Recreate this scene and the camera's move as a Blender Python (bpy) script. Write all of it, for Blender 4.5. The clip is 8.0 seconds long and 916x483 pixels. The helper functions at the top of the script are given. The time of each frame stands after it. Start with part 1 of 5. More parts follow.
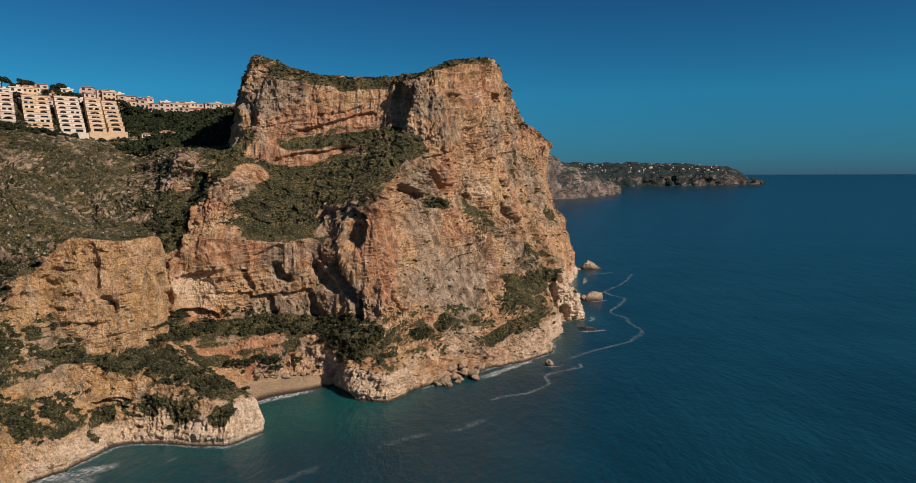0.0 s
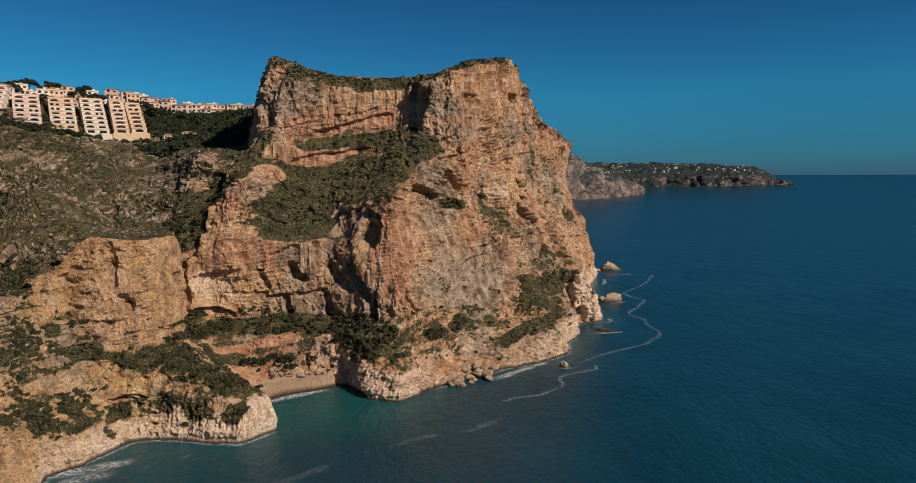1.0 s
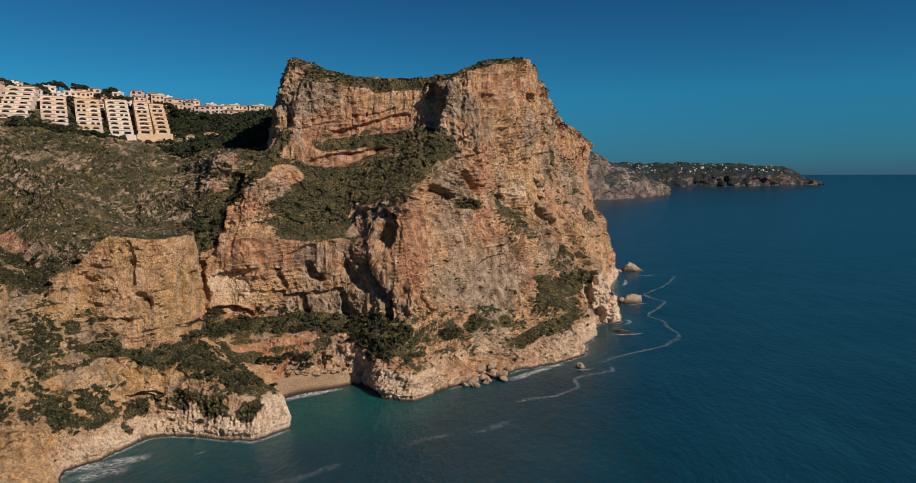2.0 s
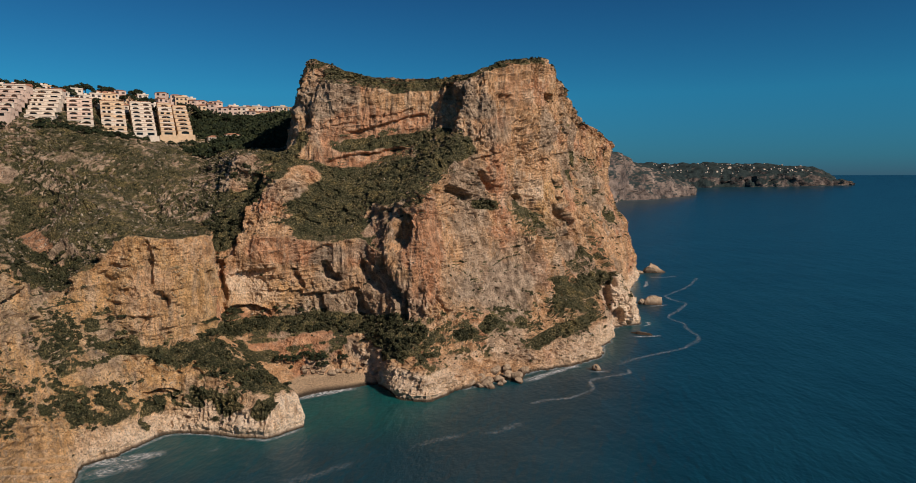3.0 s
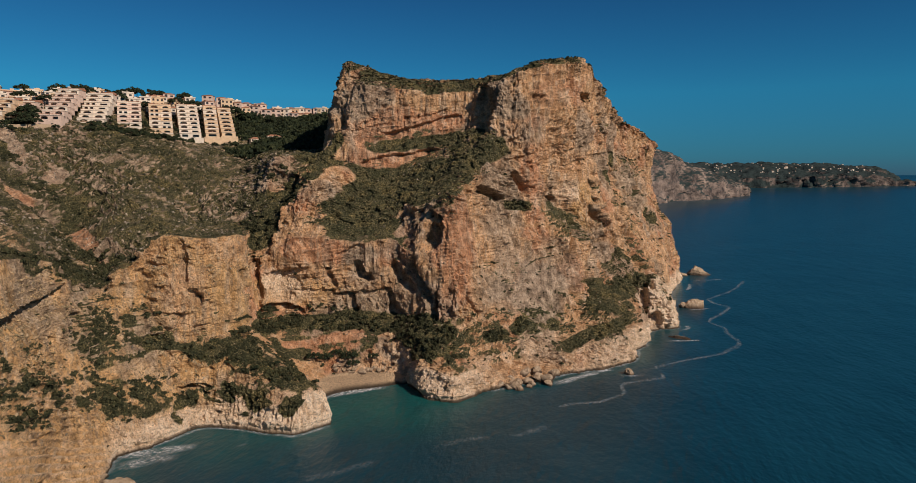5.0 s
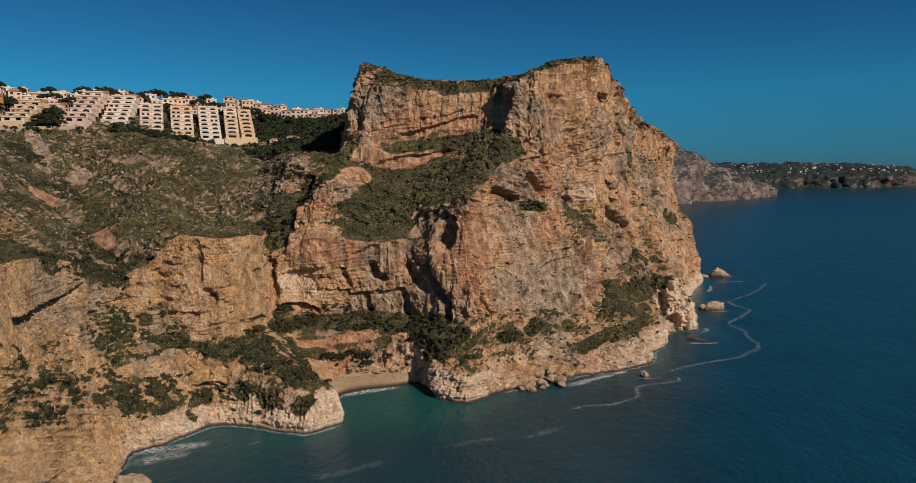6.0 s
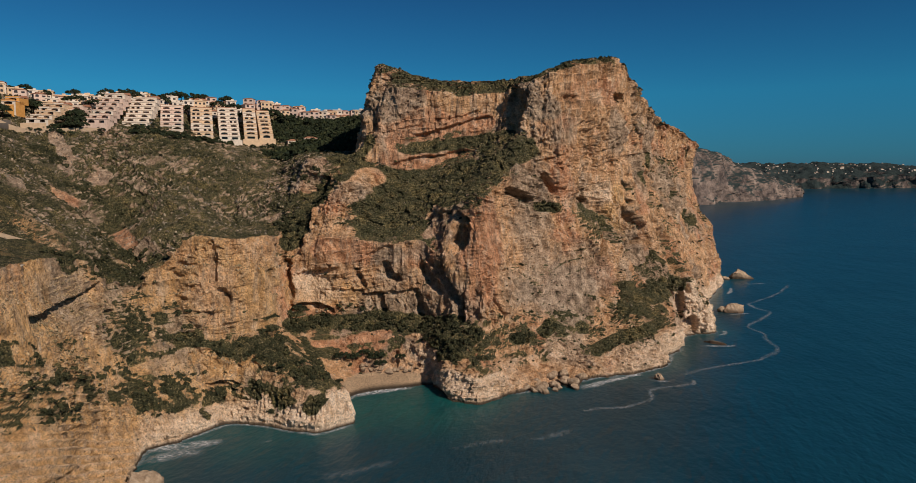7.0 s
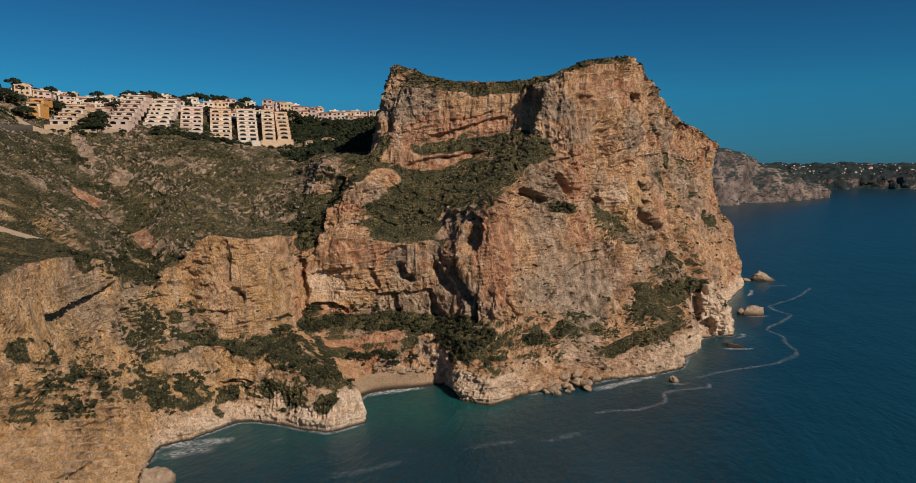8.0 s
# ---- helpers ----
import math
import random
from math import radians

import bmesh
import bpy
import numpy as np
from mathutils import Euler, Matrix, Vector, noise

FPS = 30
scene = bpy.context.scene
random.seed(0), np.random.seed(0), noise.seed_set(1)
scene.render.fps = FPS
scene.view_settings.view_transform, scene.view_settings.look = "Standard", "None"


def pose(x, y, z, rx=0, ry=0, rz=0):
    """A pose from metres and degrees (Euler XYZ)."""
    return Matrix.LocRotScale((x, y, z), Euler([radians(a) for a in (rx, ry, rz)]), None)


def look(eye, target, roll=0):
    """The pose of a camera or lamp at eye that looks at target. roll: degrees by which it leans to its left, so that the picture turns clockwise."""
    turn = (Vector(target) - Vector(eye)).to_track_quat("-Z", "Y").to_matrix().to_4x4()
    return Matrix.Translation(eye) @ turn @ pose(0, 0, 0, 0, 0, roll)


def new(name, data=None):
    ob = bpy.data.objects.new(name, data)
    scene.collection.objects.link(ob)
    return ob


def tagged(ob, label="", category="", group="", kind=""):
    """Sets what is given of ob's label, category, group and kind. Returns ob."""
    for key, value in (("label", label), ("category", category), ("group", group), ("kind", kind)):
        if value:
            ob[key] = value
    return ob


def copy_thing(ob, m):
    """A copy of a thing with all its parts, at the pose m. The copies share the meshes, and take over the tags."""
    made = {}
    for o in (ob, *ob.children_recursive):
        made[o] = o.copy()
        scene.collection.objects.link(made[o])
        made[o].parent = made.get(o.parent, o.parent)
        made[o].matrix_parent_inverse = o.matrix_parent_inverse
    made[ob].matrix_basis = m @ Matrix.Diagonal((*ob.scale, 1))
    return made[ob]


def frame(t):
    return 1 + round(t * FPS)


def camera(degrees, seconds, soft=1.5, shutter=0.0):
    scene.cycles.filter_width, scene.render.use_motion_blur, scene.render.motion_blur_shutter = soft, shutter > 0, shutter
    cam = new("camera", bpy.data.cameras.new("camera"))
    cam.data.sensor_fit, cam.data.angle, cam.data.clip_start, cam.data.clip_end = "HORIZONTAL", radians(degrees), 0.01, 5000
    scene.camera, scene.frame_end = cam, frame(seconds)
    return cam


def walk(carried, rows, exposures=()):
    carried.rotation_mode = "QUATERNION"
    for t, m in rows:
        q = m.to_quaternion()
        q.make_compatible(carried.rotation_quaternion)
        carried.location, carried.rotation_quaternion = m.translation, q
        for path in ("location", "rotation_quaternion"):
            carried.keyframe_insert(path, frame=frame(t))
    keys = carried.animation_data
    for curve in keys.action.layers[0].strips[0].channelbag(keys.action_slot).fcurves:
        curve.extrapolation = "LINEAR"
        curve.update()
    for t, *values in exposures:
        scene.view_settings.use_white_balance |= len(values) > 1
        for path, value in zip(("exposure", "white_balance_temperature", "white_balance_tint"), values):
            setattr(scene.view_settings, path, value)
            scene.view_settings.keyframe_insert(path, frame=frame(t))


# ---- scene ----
cam = camera(68.7, 8.0, soft=0.5)
METRES, EYE, TILT, LEAN, TURN = 36.0, 100.0, -5.4, 0.0, 0.0
ROWS = [
    (0.0, 0.0, 0.0, 0.0, 0.0, 0.0, 0.0),
    (0.5, 0.0633, 0.0016, 0.0011, 0.97, 0.01, -0.1),
    (1.0, 0.1267, 0.0052, 0.0033, 1.99, 0.02, -0.2),
    (1.5, 0.1901, 0.01, 0.0054, 3.03, 0.01, -0.3),
    (3.0, 0.3777, 0.0317, 0.0126, 6.13, 0.01, -0.6),
    (3.5, 0.4388, 0.0405, 0.016, 7.16, 0.0, -0.7),
    (4.0, 0.5007, 0.0499, 0.0183, 8.19, -0.0, -0.79),
    (4.5, 0.5615, 0.0612, 0.0218, 9.22, -0.02, -0.89),
    (6.0, 0.7471, 0.0983, 0.0346, 12.2, -0.05, -1.16),
    (6.5, 0.8066, 0.1119, 0.039, 13.14, -0.05, -1.24),
    (7.0, 0.8653, 0.1269, 0.0444, 14.06, -0.06, -1.32),
    (7.5, 0.9245, 0.1424, 0.0486, 14.99, -0.07, -1.41),
    (8.0, 0.9831, 0.1589, 0.0522, 15.91, -0.08, -1.5),
]
walk(cam, [(t, pose(0, 0, EYE, TILT, LEAN, TURN) @ pose(METRES * x, METRES * y, METRES * z, 90 + pitch, roll, yaw)) for t, x, y, z, yaw, pitch, roll in ROWS], [(0.0, 0.0), (3.0, -0.07), (6.0, -0.14), (8.0, -0.19)])

# ---- world, sun, exposure ----
SUN_AZ, SUN_EL = radians(124), radians(33)      # azimuth from +y turning to +x; elevation
TO_SUN = Vector((math.sin(SUN_AZ) * math.cos(SUN_EL), math.cos(SUN_AZ) * math.cos(SUN_EL), math.sin(SUN_EL)))


def make_world():
    w = bpy.data.worlds.new("sky")
    scene.world = w
    w.use_nodes = True
    nt = w.node_tree
    nt.nodes.clear()
    out = nt.nodes.new("ShaderNodeOutputWorld")
    bg = nt.nodes.new("ShaderNodeBackground")
    sky = nt.nodes.new("ShaderNodeTexSky")
    sky.sky_type, sky.sun_disc = "NISHITA", False
    sky.sun_elevation, sky.sun_rotation = SUN_EL, SUN_AZ
    sky.altitude, sky.air_density, sky.dust_density, sky.ozone_density = 100, 1.0, 0.3, 3.0
    # sea haze dims the low sky
    co = nt.nodes.new("ShaderNodeTexCoord")
    sep = nt.nodes.new("ShaderNodeSeparateXYZ")
    ramp = nt.nodes.new("ShaderNodeValToRGB")
    stops = ((0.0, (0.092, 0.238, 0.50)), (0.03, (0.084, 0.335, 0.585)), (0.12, (0.086, 0.505, 0.72)), (0.30, (0.080, 0.295, 0.50)), (1.0, (0.29, 0.38, 0.47)))
    while len(ramp.color_ramp.elements) < len(stops):
        ramp.color_ramp.elements.new(0.5)
    for e, (at, col) in zip(ramp.color_ramp.elements, stops):
        e.position, e.color = at, (*col, 1)
    tint = nt.nodes.new("ShaderNodeMix")
    tint.data_type, tint.blend_type = "RGBA", "MULTIPLY"
    tint.inputs["Factor"].default_value = 1.0
    nt.links.new(sky.outputs[0], tint.inputs["A"])
    nt.links.new(co.outputs["Generated"], sep.inputs[0])
    nt.links.new(sep.outputs["Z"], ramp.inputs["Fac"])
    nt.links.new(ramp.outputs["Color"], tint.inputs["B"])
    nt.links.new(tint.outputs["Result"], bg.inputs["Color"])
    bg.inputs["Strength"].default_value = 0.084
    nt.links.new(bg.outputs[0], out.inputs["Surface"])


make_world()
lamp = bpy.data.lights.new("sun", "SUN")
lamp.energy, lamp.angle, lamp.color = 4.35, radians(0.6), (0.99, 0.845, 0.72)
new("sun", lamp).matrix_world = look(TO_SUN * 900, (0, 0, 0))


# ---- noise on arrays of places ----
def hashed(ix, iy, iz, seed):
    h = (ix * 374761393 + iy * 668265263 + iz * 2147483647 + seed * 974634777) & 0xFFFFFFFF
    h = ((h ^ (h >> 13)) * 1274126177) & 0xFFFFFFFF
    h = ((h ^ (h >> 16)) * 2246822519) & 0xFFFFFFFF
    return ((h ^ (h >> 15)) & 0xFFFFFF) / 16777215.0


def vnoise(p, seed=0):
    """Value noise, -1 to 1, at the rows of p."""
    i = np.floor(p).astype(np.int64)
    f = p - i
    f = f * f * f * (f * (f * 6 - 15) + 10)
    out = 0.0
    for dx in (0, 1):
        for dy in (0, 1):
            for dz in (0, 1):
                wgt = (f[:, 0] if dx else 1 - f[:, 0]) * (f[:, 1] if dy else 1 - f[:, 1]) * (f[:, 2] if dz else 1 - f[:, 2])
                out = out + wgt * hashed(i[:, 0] + dx, i[:, 1] + dy, i[:, 2] + dz, seed)
    return out * 2 - 1


def fbm(p, octaves=4, seed=0, gain=0.5):
    s, a, tot = 0.0, 1.0, 0.0
    for o in range(octaves):
        s = s + a * vnoise(p * 2.03 ** o + 17.3 * o, seed + o)
        tot += a
        a *= gain
    return s / tot


def cells(p, seed=0):
    """Distance to the nearest feature point, the gap to the second, and the nearest one's random value."""
    i = np.floor(p).astype(np.int64)
    f1 = np.full(len(p), 9.0)
    f2 = np.full(len(p), 9.0)
    val = np.zeros(len(p))
    for dx in (-1, 0, 1):
        for dy in (-1, 0, 1):
            for dz in (-1, 0, 1):
                a, b, c = i[:, 0] + dx, i[:, 1] + dy, i[:, 2] + dz
                d = np.sqrt((a + hashed(a, b, c, seed) - p[:, 0]) ** 2 + (b + hashed(a, b, c, seed + 1) - p[:, 1]) ** 2 + (c + hashed(a, b, c, seed + 2) - p[:, 2]) ** 2)
                v = hashed(a, b, c, seed + 3)
                nearer = d < f1
                f2 = np.where(nearer, f1, np.minimum(f2, d))
                val = np.where(nearer, v, val)
                f1 = np.where(nearer, d, f1)
    return f1, f2 - f1, val


def smooth(a, b, x):
    t = np.clip((x - a) / (b - a), 0, 1)
    return t * t * (3 - 2 * t)


# ---- materials ----
def material(name, rough=0.9):
    m = bpy.data.materials.new(name)
    m.use_nodes = True
    nt = m.node_tree
    b = nt.nodes["Principled BSDF"]
    b.inputs["Roughness"].default_value = rough
    b.inputs["Specular IOR Level"].default_value = 0.25
    return m, nt, b


def noise_node(nt, scale, detail=5, rough=0.6, stretch=None):
    co = nt.nodes.new("ShaderNodeTexCoord")
    n = nt.nodes.new("ShaderNodeTexNoise")
    n.inputs["Scale"].default_value, n.inputs["Detail"].default_value, n.inputs["Roughness"].default_value = scale, detail, rough
    if stretch:
        mp = nt.nodes.new("ShaderNodeMapping")
        mp.inputs["Scale"].default_value = stretch
        nt.links.new(co.outputs["Object"], mp.inputs["Vector"])
        nt.links.new(mp.outputs[0], n.inputs["Vector"])
    else:
        nt.links.new(co.outputs["Object"], n.inputs["Vector"])
    return n.outputs["Fac"]


def ramp_node(nt, fac, stops):
    r = nt.nodes.new("ShaderNodeValToRGB")
    e = r.color_ramp.elements
    while len(e) < len(stops):
        e.new(0.5)
    for k, (pos, col) in enumerate(stops):
        e[k].position = pos
        e[k].color = (*col, 1) if len(col) == 3 else col
    nt.links.new(fac, r.inputs["Fac"])
    return r.outputs["Color"]


def mix_node(nt, fac, a, b, blend="MIX"):
    m = nt.nodes.new("ShaderNodeMix")
    m.data_type, m.blend_type = "RGBA", blend
    for key, val in (("Factor", fac), ("A", a), ("B", b)):
        if isinstance(val, (int, float)):
            m.inputs[key].default_value = val
        elif isinstance(val, tuple):
            m.inputs[key].default_value = (*val, 1)
        else:
            nt.links.new(val, m.inputs[key])
    return m.outputs["Result"]


def attr_node(nt, name):
    a = nt.nodes.new("ShaderNodeAttribute")
    a.attribute_name = name
    return a.outputs["Fac"]


def range_node(nt, val, lo, hi, to_lo=0.0, to_hi=1.0):
    r = nt.nodes.new("ShaderNodeMapRange")
    r.inputs["From Min"].default_value, r.inputs["From Max"].default_value = lo, hi
    r.inputs["To Min"].default_value, r.inputs["To Max"].default_value = to_lo, to_hi
    nt.links.new(val, r.inputs["Value"])
    return r.outputs[0]


def math_node(nt, op, a, b):
    m = nt.nodes.new("ShaderNodeMath")
    m.operation = op
    for k, val in enumerate((a, b)):
        if isinstance(val, (int, float)):
            m.inputs[k].default_value = val
        else:
            nt.links.new(val, m.inputs[k])
    return m.outputs[0]


def bump_node(nt, bsdf, height, strength=0.5, distance=0.3):
    bp = nt.nodes.new("ShaderNodeBump")
    bp.inputs["Strength"].default_value, bp.inputs["Distance"].default_value = strength, distance
    nt.links.new(height, bp.inputs["Height"])
    nt.links.new(bp.outputs[0], bsdf.inputs["Normal"])


def rock_material():
    m, nt, b = material("limestone")
    big = noise_node(nt, 0.035, 4)
    mid = noise_node(nt, 0.22, 6, 0.65)
    fine = noise_node(nt, 1.3, 6, 0.7)
    streak = noise_node(nt, 0.5, 5, 0.6, (1, 1, 0.12))
    tan = ramp_node(nt, mid, [(0.3, (0.26, 0.145, 0.07)), (0.48, (0.54, 0.32, 0.165)), (0.68, (0.74, 0.50, 0.305))])
    red = ramp_node(nt, mid, [(0.3, (0.25, 0.115, 0.058)), (0.5, (0.52, 0.26, 0.137)), (0.7, (0.67, 0.395, 0.23))])
    grey = ramp_node(nt, mid, [(0.32, (0.11, 0.085, 0.062)), (0.48, (0.30, 0.23, 0.165)), (0.66, (0.54, 0.425, 0.315))])
    pale = ramp_node(nt, mid, [(0.28, (0.47, 0.33, 0.205)), (0.48, (0.72, 0.56, 0.405)), (0.68, (0.83, 0.69, 0.54))])
    green = ramp_node(nt, fine, [(0.34, (0.016, 0.019, 0.009)), (0.47, (0.055, 0.054, 0.024)), (0.58, (0.12, 0.105, 0.052)), (0.72, (0.33, 0.27, 0.19))])
    green = mix_node(nt, 0.8, green, ramp_node(nt, noise_node(nt, 0.12, 4, 0.6), [(0.35, (0.5, 0.58, 0.5)), (0.5, (1, 1, 1)), (0.65, (1.7, 1.5, 1.25))]), "MULTIPLY")
    warm = math_node(nt, "ADD", attr_node(nt, "red"), range_node(nt, big, 0.35, 0.65, -0.25, 0.25))
    col = mix_node(nt, range_node(nt, warm, 0.1, 0.9), tan, red)
    yellow = ramp_node(nt, mid, [(0.3, (0.28, 0.163, 0.07)), (0.48, (0.58, 0.35, 0.155)), (0.68, (0.75, 0.50, 0.265))])
    col = mix_node(nt, math_node(nt, "MULTIPLY", attr_node(nt, "ochre"), 0.95), col, yellow)
    wall = attr_node(nt, "steep")
    stain = math_node(nt, "MULTIPLY", range_node(nt, streak, 0.48, 0.66), math_node(nt, "MULTIPLY", wall, 0.65))
    col = mix_node(nt, stain, col, grey)
    run = noise_node(nt, 0.16, 5, 0.6, (1, 1, 0.09))
    col = mix_node(nt, math_node(nt, "MULTIPLY", range_node(nt, run, 0.54, 0.66), 0.4), col, grey)
    col = mix_node(nt, math_node(nt, "MULTIPLY", range_node(nt, run, 0.44, 0.34), 0.35), col, pale)
    varnish = noise_node(nt, 0.85, 4, 0.6, (1, 1, 0.07))
    col = mix_node(nt, math_node(nt, "MULTIPLY", range_node(nt, varnish, 0.56, 0.68), math_node(nt, "MULTIPLY", wall, 0.5)), col, (0.12, 0.085, 0.06))
    col = mix_node(nt, math_node(nt, "MULTIPLY", attr_node(nt, "grey"), 0.9), col, grey)
    col = mix_node(nt, attr_node(nt, "pale"), col, pale)
    veg = math_node(nt, "ADD", attr_node(nt, "veg"), range_node(nt, fine, 0.3, 0.7, -0.35, 0.35))
    veg = range_node(nt, veg, 0.4, 0.6)
    col = mix_node(nt, veg, col, green)
    col = mix_node(nt, attr_node(nt, "sand"), col, (0.50, 0.36, 0.23))
    col = mix_node(nt, attr_node(nt, "wet"), col, (0.06, 0.045, 0.03))
    # darkens the lows of the bump's fine noise and lightens its highs
    fine_mottle = ramp_node(nt, fine, [(0.34, (0.34, 0.31, 0.29)), (0.45, (1, 1, 1)), (0.62, (1.45, 1.4, 1.34))])
    col = mix_node(nt, 0.8, col, fine_mottle, "MULTIPLY")
    speck = ramp_node(nt, noise_node(nt, 2.4, 3, 0.6), [(0.34, (0.38, 0.35, 0.32)), (0.44, (1, 1, 1)), (0.7, (1.25, 1.23, 1.2))])
    col = mix_node(nt, 0.55, col, speck, "MULTIPLY")
    nt.links.new(col, b.inputs["Base Color"])
    grain = noise_node(nt, 4.5, 4, 0.7)
    h = math_node(nt, "ADD", math_node(nt, "MULTIPLY", mid, 1.6), math_node(nt, "ADD", fine, math_node(nt, "MULTIPLY", grain, 0.35)))
    bump_node(nt, b, h, 1.0, 1.3)
    return m


ROCK = rock_material()


# ---- the coast: sections from the sea bed inland, eleven breaks each ----
# sea bed, waterline, top of washed band, foot of cliff, top of cliff, back of terrace, three hill or upper-cliff breaks, rim or slope, crest
SECTIONS = []


def section(*breaks):
    SECTIONS.append(breaks)


section((-57, 57, -6), (-62, 60, 1), (-75, 66, 12), (-112, 86, 32), (-120, 92, 66), (-160, 120, 74), (-210, 140, 92), (-260, 165, 112), (-320, 200, 134), (-380, 260, 152), (-470, 350, 172))
section((-90, 128, -6), (-95, 131, 1), (-112, 142, 15), (-142, 162, 38), (-150, 166, 75), (-185, 190, 80), (-235, 222, 98), (-285, 265, 124), (-340, 300, 144), (-400, 370, 161), (-480, 460, 177))
section((-116, 176, -6), (-121, 180, 1), (-138, 182, 14), (-155, 192, 43), (-164, 197, 74), (-200, 225, 76), (-245, 264, 94), (-298, 312, 118), (-345, 352, 132), (-398, 430, 158), (-470, 520, 176))
section((-137, 207, -6), (-141, 210, 1), (-146, 206, 14), (-158, 212, 42), (-169, 217, 70), (-205, 262, 60), (-250, 308, 76), (-292, 352, 113), (-328, 376, 137), (-374, 462, 163), (-420, 560, 181))
section((-131, 221, -6), (-134, 223, 1), (-138, 223, 10), (-158, 231, 44), (-166, 237, 58), (-217, 303, 55), (-255, 325, 68), (-272, 366, 111), (-310, 390, 135), (-350, 482, 164), (-390, 570, 177))
section((-124, 239, -6), (-127, 241, 1), (-130, 244, 8), (-151, 241, 38), (-153, 243, 68), (-198, 298, 62), (-240, 335, 84), (-262, 378, 118), (-288, 396, 131), (-332, 500, 165), (-360, 580, 173))
section((-107, 240, -6), (-110, 243, 1), (-114, 247, 9), (-141, 251, 33), (-146, 251, 78), (-178, 308, 66), (-219, 340, 90), (-248, 405, 119), (-264, 432, 128), (-308, 530, 164), (-330, 600, 169))
section((-84, 239, -6), (-87, 242, 1), (-89, 246, 14), (-128, 259, 31), (-131, 259, 76), (-166, 330, 70), (-201, 364, 82), (-232, 425, 118), (-245, 467, 128), (-285, 560, 161), (-300, 640, 167))
section((-73, 255, -6), (-76, 257, 1), (-80, 257, 15), (-119, 270, 30), (-123, 273, 76), (-157, 336, 70), (-184, 375, 90), (-203, 427, 107), (-225, 487, 128), (-250, 590, 157), (-262, 660, 163))
section((-84, 273, -5), (-88, 274, 1), (-93, 275, 11), (-139, 295, 27), (-150, 300, 56), (-155, 345, 74), (-156, 361, 92), (-154, 376, 114), (-190, 460, 122), (-225, 600, 158), (-235, 680, 166))
section((-86, 291, -2), (-92, 292, 0.8), (-103, 296, 6), (-145, 324, 24), (-151, 334, 60), (-157, 350, 77), (-149, 369, 99), (-145, 386, 114), (-165, 440, 121), (-200, 580, 156), (-205, 680, 164))
section((-82, 294, -2), (-88, 298, 0.8), (-96, 309, 3), (-134, 338, 27), (-138, 339, 69), (-128, 346, 90), (-130, 375, 108), (-132, 390, 116), (-143, 425, 120), (-172, 540, 154), (-175, 680, 160))
section((-77, 297, -2), (-81, 303, 0.8), (-88, 315, 3), (-119, 340, 27), (-122, 339, 71), (-120, 359, 98), (-120, 385, 112), (-121, 389, 124), (-123, 400, 154), (-121, 406, 172.5), (-138, 450, 150))
section((-69, 303, -2), (-73, 308, 0.8), (-79, 320, 4), (-104, 342, 27), (-106, 341, 68), (-106, 368, 94), (-103, 388, 107), (-103, 393, 122), (-104, 395, 156), (-109, 408, 169), (-110, 445, 150))
section((-61, 309, -3), (-65, 315, 0.8), (-70, 325, 8), (-88, 343, 27), (-89, 341, 67), (-93, 370, 90), (-88, 392, 106), (-86, 399, 123), (-85, 402, 154), (-88, 412, 163), (-88, 450, 148))
section((-54, 307, -4), (-57, 312, 1), (-60, 321, 14), (-75, 346, 28), (-75, 343, 69), (-79, 372, 95), (-72, 399, 114), (-70, 404, 124), (-68, 407, 152), (-68, 414, 162), (-66, 450, 148))
section((-43, 292, -5), (-45, 296, 1), (-48, 304, 12), (-61, 339, 29), (-62, 340, 62), (-65, 350, 86), (-60, 382, 107), (-49, 410, 130), (-47, 413, 154), (-46, 418, 162), (-44, 455, 150))
section((-30, 288, -5), (-32, 293, 1), (-33, 298, 11), (-51, 333, 29), (-52, 337, 88), (-51, 349, 92), (-44, 372, 106), (-37, 404, 130), (-36, 412, 155), (-36, 417, 163), (-32, 455, 152))
section((-20, 302, -5), (-23, 306, 1), (-26, 313, 10), (-37, 333, 31), (-42, 335, 77), (-40, 346, 92), (-31, 369, 105), (-27, 394, 129), (-28, 401, 157), (-25, 410, 163), (-18, 455, 158))
section((-3, 320, -5), (-7, 323, 1), (-16, 331, 11), (-25, 341, 34), (-28, 357, 58), (-27, 369, 92), (-20, 381, 105), (-14, 392, 120), (-11, 401, 163), (-6, 412, 169), (5, 460, 164))
section((18, 340, -5), (15, 343, 1), (6, 349, 10), (2, 368, 29), (0, 385, 55), (-7, 391, 85), (-5, 396, 110), (-2, 401, 124), (2, 411, 168), (6, 425, 173), (25, 475, 168))
section((41, 358, -5), (37, 361, 1), (29, 366, 12), (17, 374, 19), (20, 405, 67), (8, 420, 84), (12, 424, 110), (14, 426, 124), (18, 431, 170), (20, 452, 179), (45, 505, 170))
section((59, 378, -5), (55, 381, 1), (48, 387, 14), (36, 388, 23), (37, 440, 47), (37, 448, 66), (24, 446, 97), (27, 449, 114), (31, 464, 160), (31, 478, 172), (60, 525, 160))
section((67, 425, -5), (64, 428, 1), (63, 431, 15), (58, 440, 30), (49, 470, 52), (46, 490, 75), (41, 500, 100), (37, 505, 122), (38, 518, 152), (42, 532, 159), (75, 565, 150))
